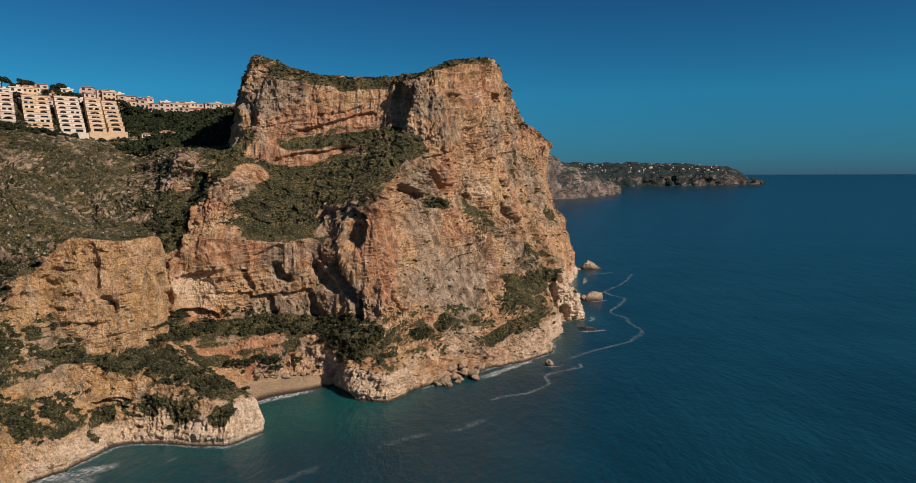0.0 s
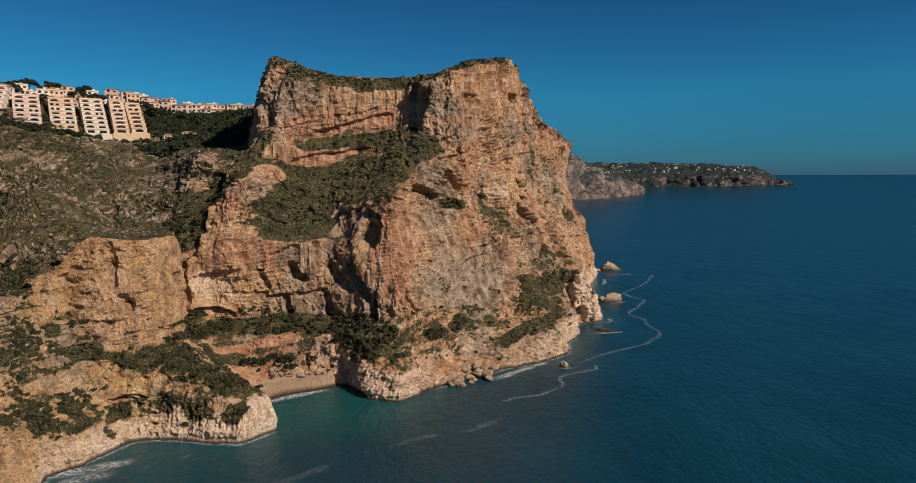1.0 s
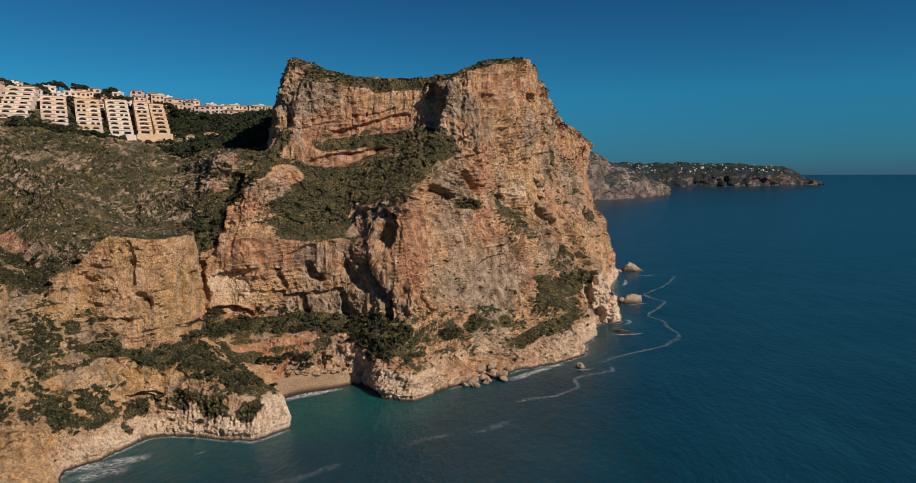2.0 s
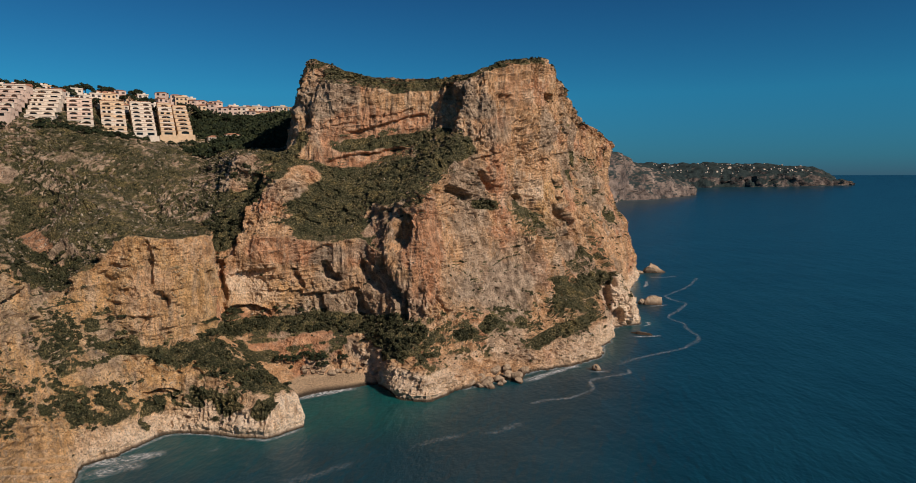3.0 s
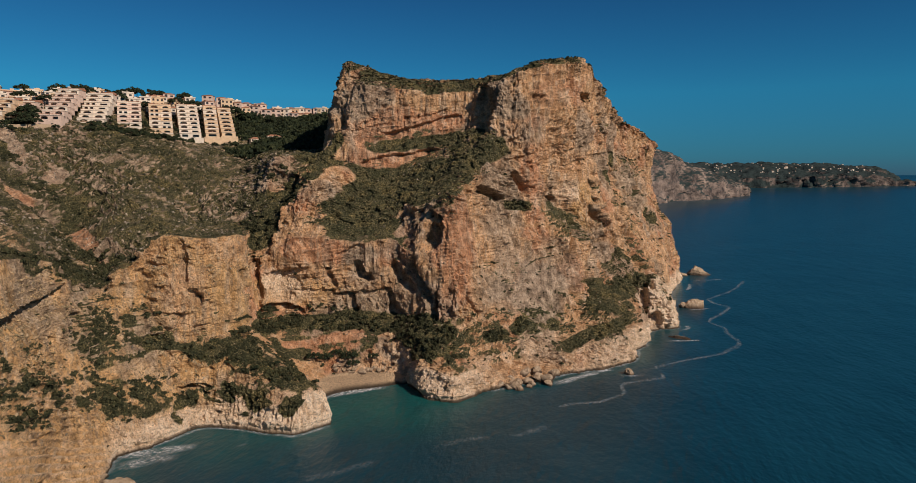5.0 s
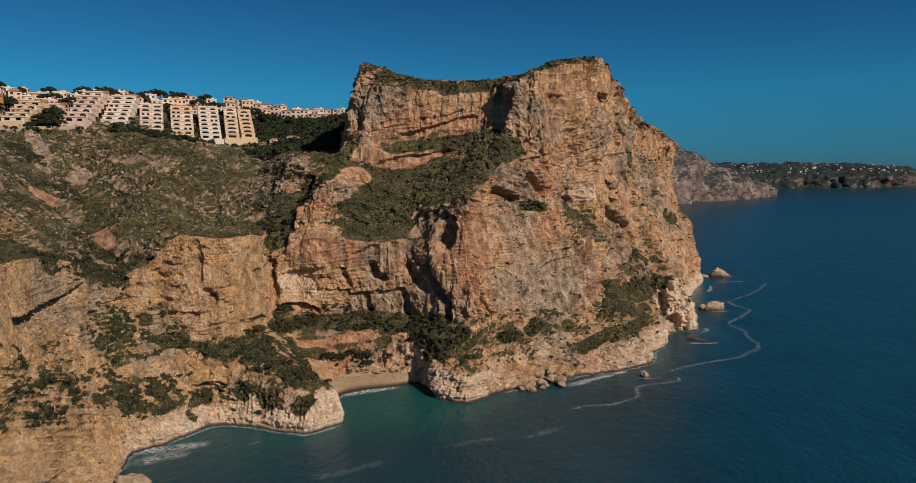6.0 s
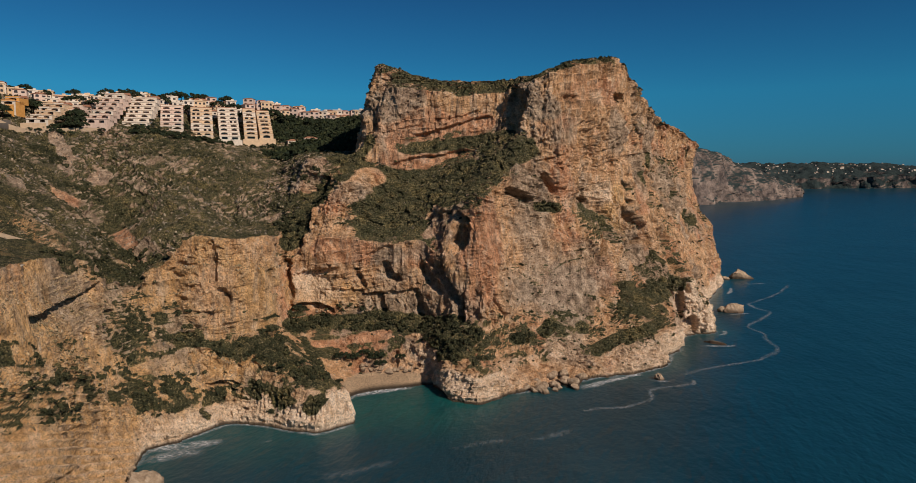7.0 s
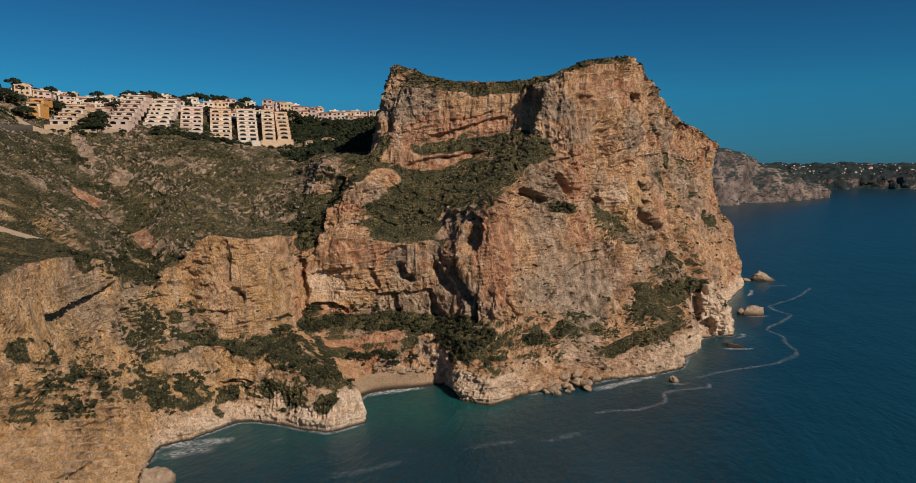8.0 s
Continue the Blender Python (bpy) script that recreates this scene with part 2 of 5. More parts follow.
section((71, 449, -5), (67, 453, 1), (62, 462, 14), (58, 462, 32), (55, 486, 50), (52, 512, 75), (45, 525, 102), (40, 530, 123), (43, 550, 149), (49, 566, 155), (82, 595, 143))
section((96, 468, -5), (92, 471, 1), (87, 473, 16), (73, 470, 33), (66, 502, 47), (58, 532, 75), (50, 550, 104), (44, 556, 124), (49, 585, 147), (56, 600, 152), (90, 625, 140))
section((92, 528, -5), (87, 532, 1), (84, 538, 10), (82, 550, 22), (82, 575, 38), (80, 605, 70), (74, 608, 102), (64, 628, 120), (61, 642, 145), (70, 655, 149), (100, 670, 136))
section((116, 637, -5), (111, 640, 1), (108, 644, 15), (104, 650, 33), (98, 655, 55), (90, 660, 75), (84, 668, 95), (82, 674, 112), (90, 684, 136), (96, 700, 136), (120, 730, 122))
section((129, 693, -5), (124, 697, 1), (121, 700, 20), (117, 702, 40), (108, 704, 60), (99, 708, 76), (94, 711, 94), (92, 714, 110), (94, 719, 128), (98, 735, 129), (110, 770, 115))
section((125, 800, -5), (120, 800, 1), (115, 800, 20), (110, 800, 40), (105, 800, 62), (100, 800, 80), (95, 800, 98), (92, 800, 112), (90, 800, 118), (85, 805, 118), (70, 815, 110))

COUNTS = [4, 26, 60, 92, 62, 50, 46, 50, 70, 26, 12, 8]


def loft(c, counts, step, ease=0.6):
    """A grid of places through sections of equal count, rows along the first axis."""
    gap = np.linalg.norm(np.diff(c[:, 1:10, :2], axis=0), axis=2).mean(1)
    n = np.maximum(8, (gap / step).astype(int))
    s = np.concatenate([[0], np.cumsum(gap)])
    tan = np.zeros_like(c)
    tan[1:-1] = (c[2:] - c[:-2]) / (s[2:] - s[:-2])[:, None, None]
    rows = []
    for i in range(len(c) - 1):
        t = np.linspace(0, 1, n[i], endpoint=False)[:, None, None]
        h = gap[i] * ease
        rows.append((2 * t ** 3 - 3 * t ** 2 + 1) * c[i] + (-2 * t ** 3 + 3 * t ** 2) * c[i + 1] + (t ** 3 - 2 * t ** 2 + t) * h * tan[i] + (t ** 3 - t ** 2) * h * tan[i + 1])
    rows = np.concatenate(rows)
    cols = []
    for k, m in enumerate(counts):
        t = np.linspace(0, 1, m, endpoint=False)[None, :, None]
        cols.append(rows[:, k, None] * (1 - t) + rows[:, k + 1, None] * t)
    g = np.concatenate(cols + [rows[:, -1:]], 1)
    for _ in range(2):
        g[:, 1:-1] = 0.25 * g[:, :-2] + 0.5 * g[:, 1:-1] + 0.25 * g[:, 2:]
    return g


def coast_grid(step):
    c = np.array(SECTIONS, float)
    back = c[:, 10] - c[:, 5]
    back[19:] = (-0.8, 0.6, 0)
    c[19:, 10] = c[19:, 9] + np.array([-24, 18, -7])
    back[:, 2] = 0
    back /= np.linalg.norm(back, axis=1)[:, None]
    far = c[:, 10] + back * 120 - np.array([0, 0, 25.0])
    deep = c[:, 10] + back * 300
    deep[:, 2] = -8
    return loft(np.concatenate([c, far[:, None], deep[:, None]], 1), COUNTS, step)


def grid_normals(g):
    du = np.gradient(g, axis=0)
    dv = np.gradient(g, axis=1)
    n = np.cross(du, dv)
    return n / np.maximum(np.linalg.norm(n, axis=2, keepdims=True), 1e-6)


# stains of the rock, in GREYS one dim face too: place, radius, amount
REDS = [(-270, 342, 98, 12, 0.6), (-240, 330, 84, 12, 0.7), (-168, 352, 84, 12, 0.5), (-97, 392, 111, 22, 0.9), (-75, 400, 119, 18, 0.8), (-100, 395, 128, 20, 0.8), (-65, 406, 132, 20, 0.8), (-44, 335, 60, 14, 0.9), (-120, 339, 62, 16, 0.7), (-90, 328, 17, 18, 0.9), (-75, 343, 60, 14, 0.5), (-215, 300, 58, 12, 0.8), (0, 385, 62, 10, 0.7), (-14, 392, 130, 16, 0.4), (10, 412, 150, 24, 0.4)]
# at (-18, 398, 142) grey also carries the weaker light of a left-turned face
GREYS = [(-114, 395, 146, 20, 0.8), (2, 370, 40, 34, 0.75), (-20, 350, 45, 22, 0.6), (-18, 398, 142, 15, 0.8), (-76, 340, 62, 10, 0.6), (-128, 336, 56, 10, 0.5), (-60, 318, 12, 12, 0.8), (60, 600, 100, 40, 0.5), (-95, 398, 122, 22, 0.6), (-120, 355, 95, 16, 0.6)]
PALES = [(-130, 339, 40, 14, 0.5), (5, 425, 150, 12, 0.5), (14, 432, 92, 16, 0.6), (80, 470, 15, 26, 0.8), (74, 468, 30, 18, 0.8), (58, 446, 22, 14, 0.7), (-85, 255, 8, 20, 0.5), (0, 400, 88, 10, 0.4)]
# clean, sunlit faces with little grey: place, radius
CLEANS = [(-139, 252, 56, 24), (-128, 260, 50, 16), (-100, 248, 10, 24), (-45, 335, 64, 15), (14, 432, 95, 20), (14, 425, 150, 20), (-128, 340, 42, 16), (-130, 170, 24, 36), (-110, 145, 22, 36), (-90, 392, 112, 18)]
# smooth, streaked walls: place, radius, amount
CALMS = [(-125, 338, 61, 17, 0.9), (-100, 341, 62, 14, 0.7), (-45, 335, 66, 17, 0.9), (-60, 340, 45, 14, 0.7), (-97, 393, 112, 24, 0.8), (-70, 402, 118, 20, 0.8), (8, 408, 156, 26, 0.85), (-100, 396, 143, 24, 0.6), (-70, 407, 143, 20, 0.7), (2, 372, 38, 30, 0.7), (-24, 350, 46, 18, 0.7), (-8, 395, 140, 16, 0.7), (-138, 250, 64, 14, 0.6), (-132, 258, 60, 12, 0.6), (20, 425, 100, 18, 0.5)]
CALMS += [(-34, 342, 68, 20, 1.0), (-18, 352, 58, 18, 0.9), (0, 374, 52, 26, 0.8), (-128, 168, 12, 22, 1.0), (-114, 143, 16, 22, 1.0), (-160, 195, 60, 24, 0.85), (-145, 175, 60, 18, 0.6), (-84, 250, 9, 14, 0.8), (-100, 242, 6, 12, 0.5)]
# bare earth and rock on the hill: place, radius
BARES = [(-217, 312, 60, 8), (-168, 352, 84, 10), (-150, 372, 106, 9), (-128, 348, 86, 9), (-118, 140, 18, 18), (-130, 168, 10, 16)]
# green cover: place, radius, density, and whether tall bushes stand there
GREENS = []


def green(x, y, z, rad, amount=0.97, tall=False):
    GREENS.append((x, y, z, rad, amount, tall))


# terrace above the beach
for x, y, z, rad in ((-140, 331, 26, 7), (-128, 336, 25, 8), (-115, 339, 26, 8), (-102, 341, 26, 8), (-90, 341, 26, 7), (-78, 341, 26, 8), (-66, 334, 25, 10), (-55, 327, 24, 9), (-45, 319, 21, 7)):
    green(x, y, z, rad, 1, True)
# spur and the foot of the tower
for x, y, z, rad in ((-112, 265, 27, 5), (-104, 261, 23, 5), (-98, 255, 20, 6), (-100, 246, 15, 4), (-127, 257, 30, 5), (-118, 268, 31, 4)):
    green(x, y, z, rad, 1, True)
for x, y, z, rad in ((-137, 251, 31, 6), (-146, 244, 36, 6), (-151, 242, 43, 6), (-158, 234, 44, 7), (-136, 228, 14, 6), (-142, 222, 17, 7), (-130, 238, 13, 5), (-146, 189, 28, 8), (-144, 195, 18, 6), (-150, 214, 26, 6), (-120, 246, 14, 5), (-112, 250, 18, 6)):
    green(x, y, z, rad, 0.97, rad < 6)
# upper terrace and ledges of the headland
for x, y, z, rad in ((-104, 380, 102, 15), (-83, 371, 93, 17), (-64, 373, 99, 14), (-93, 358, 82, 13), (-80, 385, 103, 13), (-52, 376, 105, 12), (-108, 360, 86, 12), (-97, 396, 121, 10), (-70, 404, 124, 12), (-54, 402, 125, 11), (-84, 400, 122, 10)):
    green(x, y, z, rad)
for x, y, z, rad in ( (-5, 390, 85, 5), (8, 410, 79, 6), (22, 420, 72, 6), (-20, 342, 24, 6), (-3, 357, 23, 7), (41, 515, 140, 6), (88, 637, 66, 10), (8, 368, 21, 6)):
    green(x, y, z, rad)
# the slanting ledge above the pale foot
for x, y, z, rad in ((38, 411, 37, 7), (48, 434, 36, 6), (36, 406, 31, 6), (45, 410, 25, 6), (53, 418, 24, 5), (50, 402, 18, 5), (39, 383, 16.5, 5), (30, 373, 16, 5), (22, 366, 14, 4), (13, 362, 12.5, 4), (31, 401, 33, 5), (49, 424, 30, 6)):
    green(x, y, z, rad)
# the crest
for x, y, z, rad in ((-117, 404, 169, 7), (-104, 403, 163, 9), (-96, 408, 162, 8), (-86, 408, 159, 9), (-76, 410, 157, 8), (-67, 411, 156, 9), (-56, 414, 157, 8), (-46, 417, 158, 9), (-34, 415, 159, 8), (-22, 407, 161, 8), (-8, 409, 166, 7), (4, 420, 171, 8), (14, 442, 176, 10), (26, 465, 174, 9), (36, 500, 164, 9), (45, 550, 154, 10), (58, 600, 145, 10)):
    green(x, y, z, rad)
# gully and hill
for x, y, z, rad in ((-227, 297, 64, 13), (-215, 298, 58, 12), (-205, 294, 57, 11)):
    green(x, y, z, rad, 1, True)
for x, y, z, rad in ((-232, 322, 71, 10), (-273, 344, 96, 10), (-265, 363, 106, 9), (-230, 383, 106, 13), (-198, 321, 78, 9), (-170, 360, 83, 9), (-167, 377, 102, 9), (-217, 394, 103, 12), (-203, 362, 82, 9), (-147, 352, 83, 8), (-250, 395, 118, 12), (-280, 360, 120, 10), (-185, 395, 100, 12)):
    green(x, y, z, rad)


# hollows under overhangs and clefts: place, half width along the face, half height, depth
HOLLOWS = []


def hollow(at, wide, high, deep):
    """A hollow (deep > 0) or a swelling (deep < 0) of the face."""
    if deep > 0 and at[0] > -20 and wide > 2:
        deep *= 1.6         # the sun looks into the seaward caves: only deep ones stay dark
    HOLLOWS.append((at, wide, high, deep))


# the tower, the gap behind it, and other swellings
hollow((-139, 252, 56), 13, 27, -4)
hollow((-131, 338, 62), 12, 9, -2)
hollow((-160, 214, 60), 8, 12, -3)
hollow((14, 428, 100), 14, 8, -2)
hollow((-30, 368, 92), 8, 8, -2)
hollow((-90, 329, 17), 22, 5, -3)
hollow((-150, 335, 48), 4, 20, 5)
# sea caves and the cove's corner
hollow((74, 463, 8), 6, 5, 7)
hollow((88, 470, 15.5), 2.1, 2.6, 4)
hollow((70, 456, 22), 2.2, 9, 5)
hollow((-203, 362, 81), 6, 6, 4)
hollow((-141, 369, 99), 4, 6, 4)
hollow((-129, 244, 16.5), 6, 1.4, 3)
hollow((-165, 221, 50), 3, 1.6, 3)
hollow((-62, 315, 2), 3, 7, 5)
hollow((-83, 326, 9.5), 2, 4, 3)

# lines along the rock: lips that overhang a recess, grooves, colour and green cover
LIPS, GROOVES, GROWTH = [], [], []
PAINT = {"red": [], "grey": [], "pale": [], "ochre": [], "clean": [], "bare": []}


def lip(line, high, deep):
    LIPS.append((line, high, deep * 0.55))


def groove(line, wide, deep):
    # the sun looks straight into the seaward caves: only deep ones stay dark
    GROOVES.append((line, wide, deep * (2.4 if line[0][0] > -35 and deep > 0 else 0.6 if line[0][0] < -115 else 1.0)))


def paint(kind, line, rad, amount):
    PAINT[kind].append((line, rad, amount))
    if kind == "red" and amount >= 0.9:
        PAINT["clean"].append((line, rad, 1.0))


def grow(line, rad, amount=0.97, tall=False):
    GROWTH.append((line, rad, amount, tall))


def along_line(p, line, reach, plan=False):
    """The places within reach of a line: their indices, distances, the line's height beside them, and how far beyond its ends they lie."""
    c = np.array(line, float)
    lo, hi = c.min(0) - reach, c.max(0) + reach
    k = np.where(((p > lo) & (p < hi)).all(1))[0]
    q = p[k]
    best, level, beyond = np.full(len(k), 1e9), np.zeros(len(k)), np.zeros(len(k))
    for i, (a, b) in enumerate(zip(c[:-1], c[1:])):
        ab = (b - a) * (np.array([1, 1, 0]) if plan else 1)
        raw = ((q - a) @ ab) / max(ab @ ab, 1e-6)
        t = np.clip(raw, 0, 1)
        at = a + t[:, None] * (b - a)
        off = (q - at) * (np.array([1, 1, 0]) if plan else 1)
        dist = np.linalg.norm(off, axis=1)
        past = np.zeros(len(k))
        if i == 0:
            past = np.maximum(past, -raw)
        if i == len(c) - 2:
            past = np.maximum(past, raw - 1)
        near = dist < best
        best = np.where(near, dist, best)
        level = np.where(near, at[:, 2], level)
        beyond = np.where(near, past * np.linalg.norm(ab), beyond)
    return k, best, level, beyond


# overhanging lips of the upper wall, with red rock under them
lip([(-92, 397, 128), (-79, 402, 132), (-68, 406, 135), (-60, 408, 138), (-52, 410, 139)], 6, 5)
lip([(-104, 389, 110), (-97, 392, 114), (-91, 394, 115), (-84, 397, 115)], 6, 5)
lip([(-82, 397, 115), (-75, 400, 117), (-68, 401, 119), (-57, 398, 119)], 6, 5)
lip([(-82, 402, 138), (-74, 404, 138), (-67, 406, 140), (-59, 409, 143)], 2.5, 2.5)
lip([(-114, 399, 162), (-108, 400, 163), (-104, 401, 163)], 3, 3)
lip([(-109, 392, 130), (-102, 394, 132), (-94, 397, 134)], 2, 2)
paint("red", [(-106, 392, 123), (-97, 395, 126), (-87, 399, 127), (-75, 403, 129), (-62, 407, 134), (-52, 410, 136)], 6, 1)
paint("red", [(-101, 389, 109), (-91, 393, 111), (-77, 398, 112), (-67, 396, 114)], 6, 1)
# the dark slot and the shaded corner of the upper wall
groove([(-33, 408, 153), (-30, 402, 147), (-31, 401, 140), (-33, 401, 133)], 7, 2)
groove([(-123, 397, 144), (-120, 393, 136), (-119, 392, 133)], 2.5, 4)
# lips, slits and caves of the seaward buttress
lip([(-2, 404, 150), (1, 408, 150)], 2, 3)
lip([(15, 428, 118), (24, 443, 121), (29, 456, 124)], 3, 3.5)
lip([(14, 428, 109), (25, 445, 113), (28, 452, 116), (37, 501, 119)], 3, 3.5)
lip([(-18, 386, 112), (-10, 392, 114), (-6, 396, 115)], 2.5, 4)
lip([(-18, 392, 123), (-7, 397, 124)], 2, 2.5)
groove([(24, 445, 153), (28, 454, 153)], 2.6, 5)
groove([(35, 490, 159), (32, 468, 147)], 1.8, 4)
groove([(63, 632, 143), (62, 635, 131)], 2.8, 6)
groove([(68, 594, 104), (70, 590, 95), (64, 566, 84)], 3.2, 9)
groove([(31, 446, 79), (40, 463, 72), (43, 468, 66), (45, 469, 60)], 5, 11)
groove([(29, 453, 89), (35, 464, 85)], 3.2, 6)
groove([(27, 454, 100), (32, 470, 96)], 2.4, 5)
groove([(-14, 386, 102), (-8, 390, 95)], 3, 4)
groove([(-29, 366, 95), (-23, 374, 91)], 3, 6)
groove([(-20, 377, 90), (-19, 378, 90)], 1.8, 4)
groove([(5, 414, 90), (8, 419, 88)], 2.2, 4)
groove([(18, 404, 68), (19, 399, 58)], 1.6, 3.5)
groove([(39, 450, 62), (29, 421, 56)], 3, 6)
groove([(56, 508, 65), (58, 505, 60)], 2.4, 5)
groove([(66, 533, 61), (68, 532, 56)], 2.4, 5)
groove([(48, 467, 52), (49, 464, 49)], 2, 4)
groove([(68, 485, 41), (70, 470, 34), (72, 467, 28)], 2.2, 5)
groove([(47, 548, 111), (50, 553, 107)], 2, 4)
lip([(9, 397, 67), (13, 397, 63)], 2, 2)
# the shaded cleft and the slanting gash beside the prow
groove([(-53, 337, 87), (-52, 337, 80), (-54, 336, 70)], 7, 7)
groove([(-73, 344, 54), (-70, 343, 48), (-64, 340, 44)], 3.4, 4)
groove([(-64, 340, 54), (-58, 338, 46), (-52, 334, 38), (-50, 333, 29)], 3.2, 5)
groove([(-94, 341, 55), (-92, 342, 50), (-88, 342, 48)], 3, 5)
# alcove, cave and ledges of the wall behind the cove
lip([(-141, 336, 50), (-134, 339, 52), (-122, 339, 54)], 8, 5)
lip([(-141, 334, 34), (-136, 338, 34), (-130, 339, 34), (-124, 340, 32)], 4, 8)
lip([(-105, 342, 39), (-97, 342, 41), (-87, 342, 41), (-78, 345, 43)], 3, 4)
lip([(-103, 341, 61), (-98, 341, 64), (-92, 341, 66)], 2.5, 3)
lip([(-125, 340, 42), (-115, 340, 42), (-108, 341, 41)], 2, 2.5)
groove([(-110, 341, 52), (-106, 342, 44)], 1.8, 3)
groove([(-98, 342, 38), (-96, 342, 30)], 2.2, 4)
groove([(-76, 345, 39), (-75, 346, 30)], 2.4, 4)
groove([(-122, 269, 60), (-121, 270, 52), (-147, 325, 37)], 2, 6)
paint("pale", [(-139, 337, 47), (-129, 339, 45)], 7, 0.7)
paint("ochre", [(-143, 334, 40), (-124, 340, 40), (-107, 342, 35), (-88, 343, 34)], 9, 0.8)
# clefts of the tower and the lip of the low western wall
groove([(-140, 254, 74), (-138, 254, 69), (-139, 254, 59)], 1.8, 4)
groove([(-136, 255, 54), (-134, 256, 50)], 2.4, 5)
lip([(-144, 249, 46), (-142, 251, 46), (-139, 253, 45)], 3.5, 4)
lip([(-151, 174, 58), (-159, 194, 58), (-163, 206, 59), (-164, 211, 61)], 7, 8)
groove([(-162, 219, 51), (-161, 217, 50)], 1.5, 3)
lip([(-133, 245, 16), (-129, 246, 16), (-126, 247, 14)], 3.5, 5)
lip([(-125, 250, 23), (-121, 253, 26), (-117, 252, 23)], 2.5, 3)
groove([(-117, 145, 19), (-127, 166, 13), (-129, 170, 13)], 1.6, 3.5)
groove([(-130, 171, 13), (-137, 184, 12), (-141, 190, 14)], 1.1, 2)
lip([(-126, 139, 30), (-127, 146, 29), (-132, 162, 26), (-142, 186, 19)], 1.5, 1.5)
# green ledges and terraces
grow([(-141, 324, 23), (-130, 334, 24), (-112, 338, 24), (-93, 340, 25), (-74, 341, 25), (-54, 331, 26)], 6, 1, True)
grow([(-60, 326, 21), (-48, 321, 22), (-42, 324, 24)], 6, 1, True)
grow([(-55, 316, 16), (-47, 311, 17)], 5, 0.97, True)
grow([(-107, 373, 98), (-89, 386, 102), (-64, 381, 105), (-39, 376, 110), (-26, 385, 119)], 10, 0.97)
grow([(-109, 357, 86), (-94, 368, 88), (-69, 363, 93), (-53, 365, 100)], 11, 0.97)
grow([(-98, 350, 75), (-83, 352, 76)], 9, 0.97)
grow([(-95, 395, 120), (-75, 402, 122), (-58, 405, 125), (-38, 402, 128)], 4, 0.9)
grow([(-16, 380, 86), (-8, 389, 85)], 3, 0.97, True)
grow([(5, 415, 85), (12, 418, 80), (18, 420, 74)], 3, 0.97)
grow([(33, 408, 37), (46, 421, 31), (53, 434, 32), (64, 467, 34)], 7, 0.97)
grow([(31, 393, 29), (44, 406, 26), (51, 408, 21)], 6, 0.97)
grow([(17, 358, 11), (27, 372, 15), (42, 385, 17), (52, 404, 18)], 4, 0.97)
grow([(-22, 333, 21), (-13, 342, 21)], 3.5, 1, True)
grow([(-9, 348, 22), (-4, 357, 26)], 3.5, 1, True)
grow([(40, 501, 103), (47, 516, 93), (47, 502, 83)], 6, 0.97)
grow([(82, 615, 70), (90, 639, 62)], 6, 0.97)
grow([(45, 554, 120), (47, 548, 110)], 4, 0.97)
grow([(49, 468, 51), (53, 469, 46)], 4, 0.97)
grow([(-133, 252, 29), (-128, 256, 30), (-124, 262, 31), (-120, 267, 32)], 5, 1, True)
grow([(-104, 255, 22), (-96, 258, 21), (-88, 260, 18)], 5, 1, True)
grow([(-111, 249, 17), (-106, 248, 15), (-109, 247, 10)], 6, 1, True)
grow([(-228, 286, 68), (-219, 286, 60), (-210, 278, 58), (-169, 225, 65), (-207, 292, 56)], 8, 1, True)
grow([(-305, 333, 119), (-293, 332, 113)], 7, 1, True)
grow([(-275, 330, 99), (-270, 333, 94)], 6, 1, True)
grow([(-168, 201, 74), (-166, 203, 72)], 6, 0.97, True)
grow([(-141, 154, 50), (-143, 159, 50)], 4, 0.97, True)
grow([(-143, 163, 44), (-147, 174, 40), (-150, 188, 36)], 4, 0.97, True)
grow([(-148, 188, 30), (-148, 197, 23)], 5, 0.97, True)
grow([(-135, 165, 29), (-140, 178, 25)], 4, 0.97, True)
grow([(-157, 219, 39), (-156, 224, 40)], 4, 0.97, True)
grow([(-148, 242, 35), (-144, 247, 34)], 4, 0.97, True)
grow([(-158, 231, 44), (-154, 239, 44)], 3.5, 0.97, True)
grow([(-144, 227, 22), (-140, 226, 14)], 5, 0.97, True)
grow([(-116, 248, 15), (-108, 247, 12), (-99, 247, 15)], 6, 1, True)
grow([(-130, 251, 25), (-122, 256, 28), (-116, 264, 28)], 5, 1, True)
grow([(-133, 238, 8), (-132, 243, 11)], 5, 1, True)
grow([(-126, 246, 9), (-122, 246, 7)], 4, 0.97, True)
grow([(-145, 217, 17), (-142, 224, 17)], 5, 0.97, True)
grow([(-108, 252, 22), (-99, 252, 20), (-97, 270, 18)], 5, 1, True)
grow([(-90, 245, 10), (-88, 246, 13)], 4, 1, True)
grow([(-152, 221, 31), (-150, 227, 30)], 4, 0.97, True)
grow([(-151, 370, 103), (-145, 369, 100), (-138, 352, 89)], 7, 1, True)
grow([(-156, 348, 76), (-146, 343, 74)], 7, 1, True)
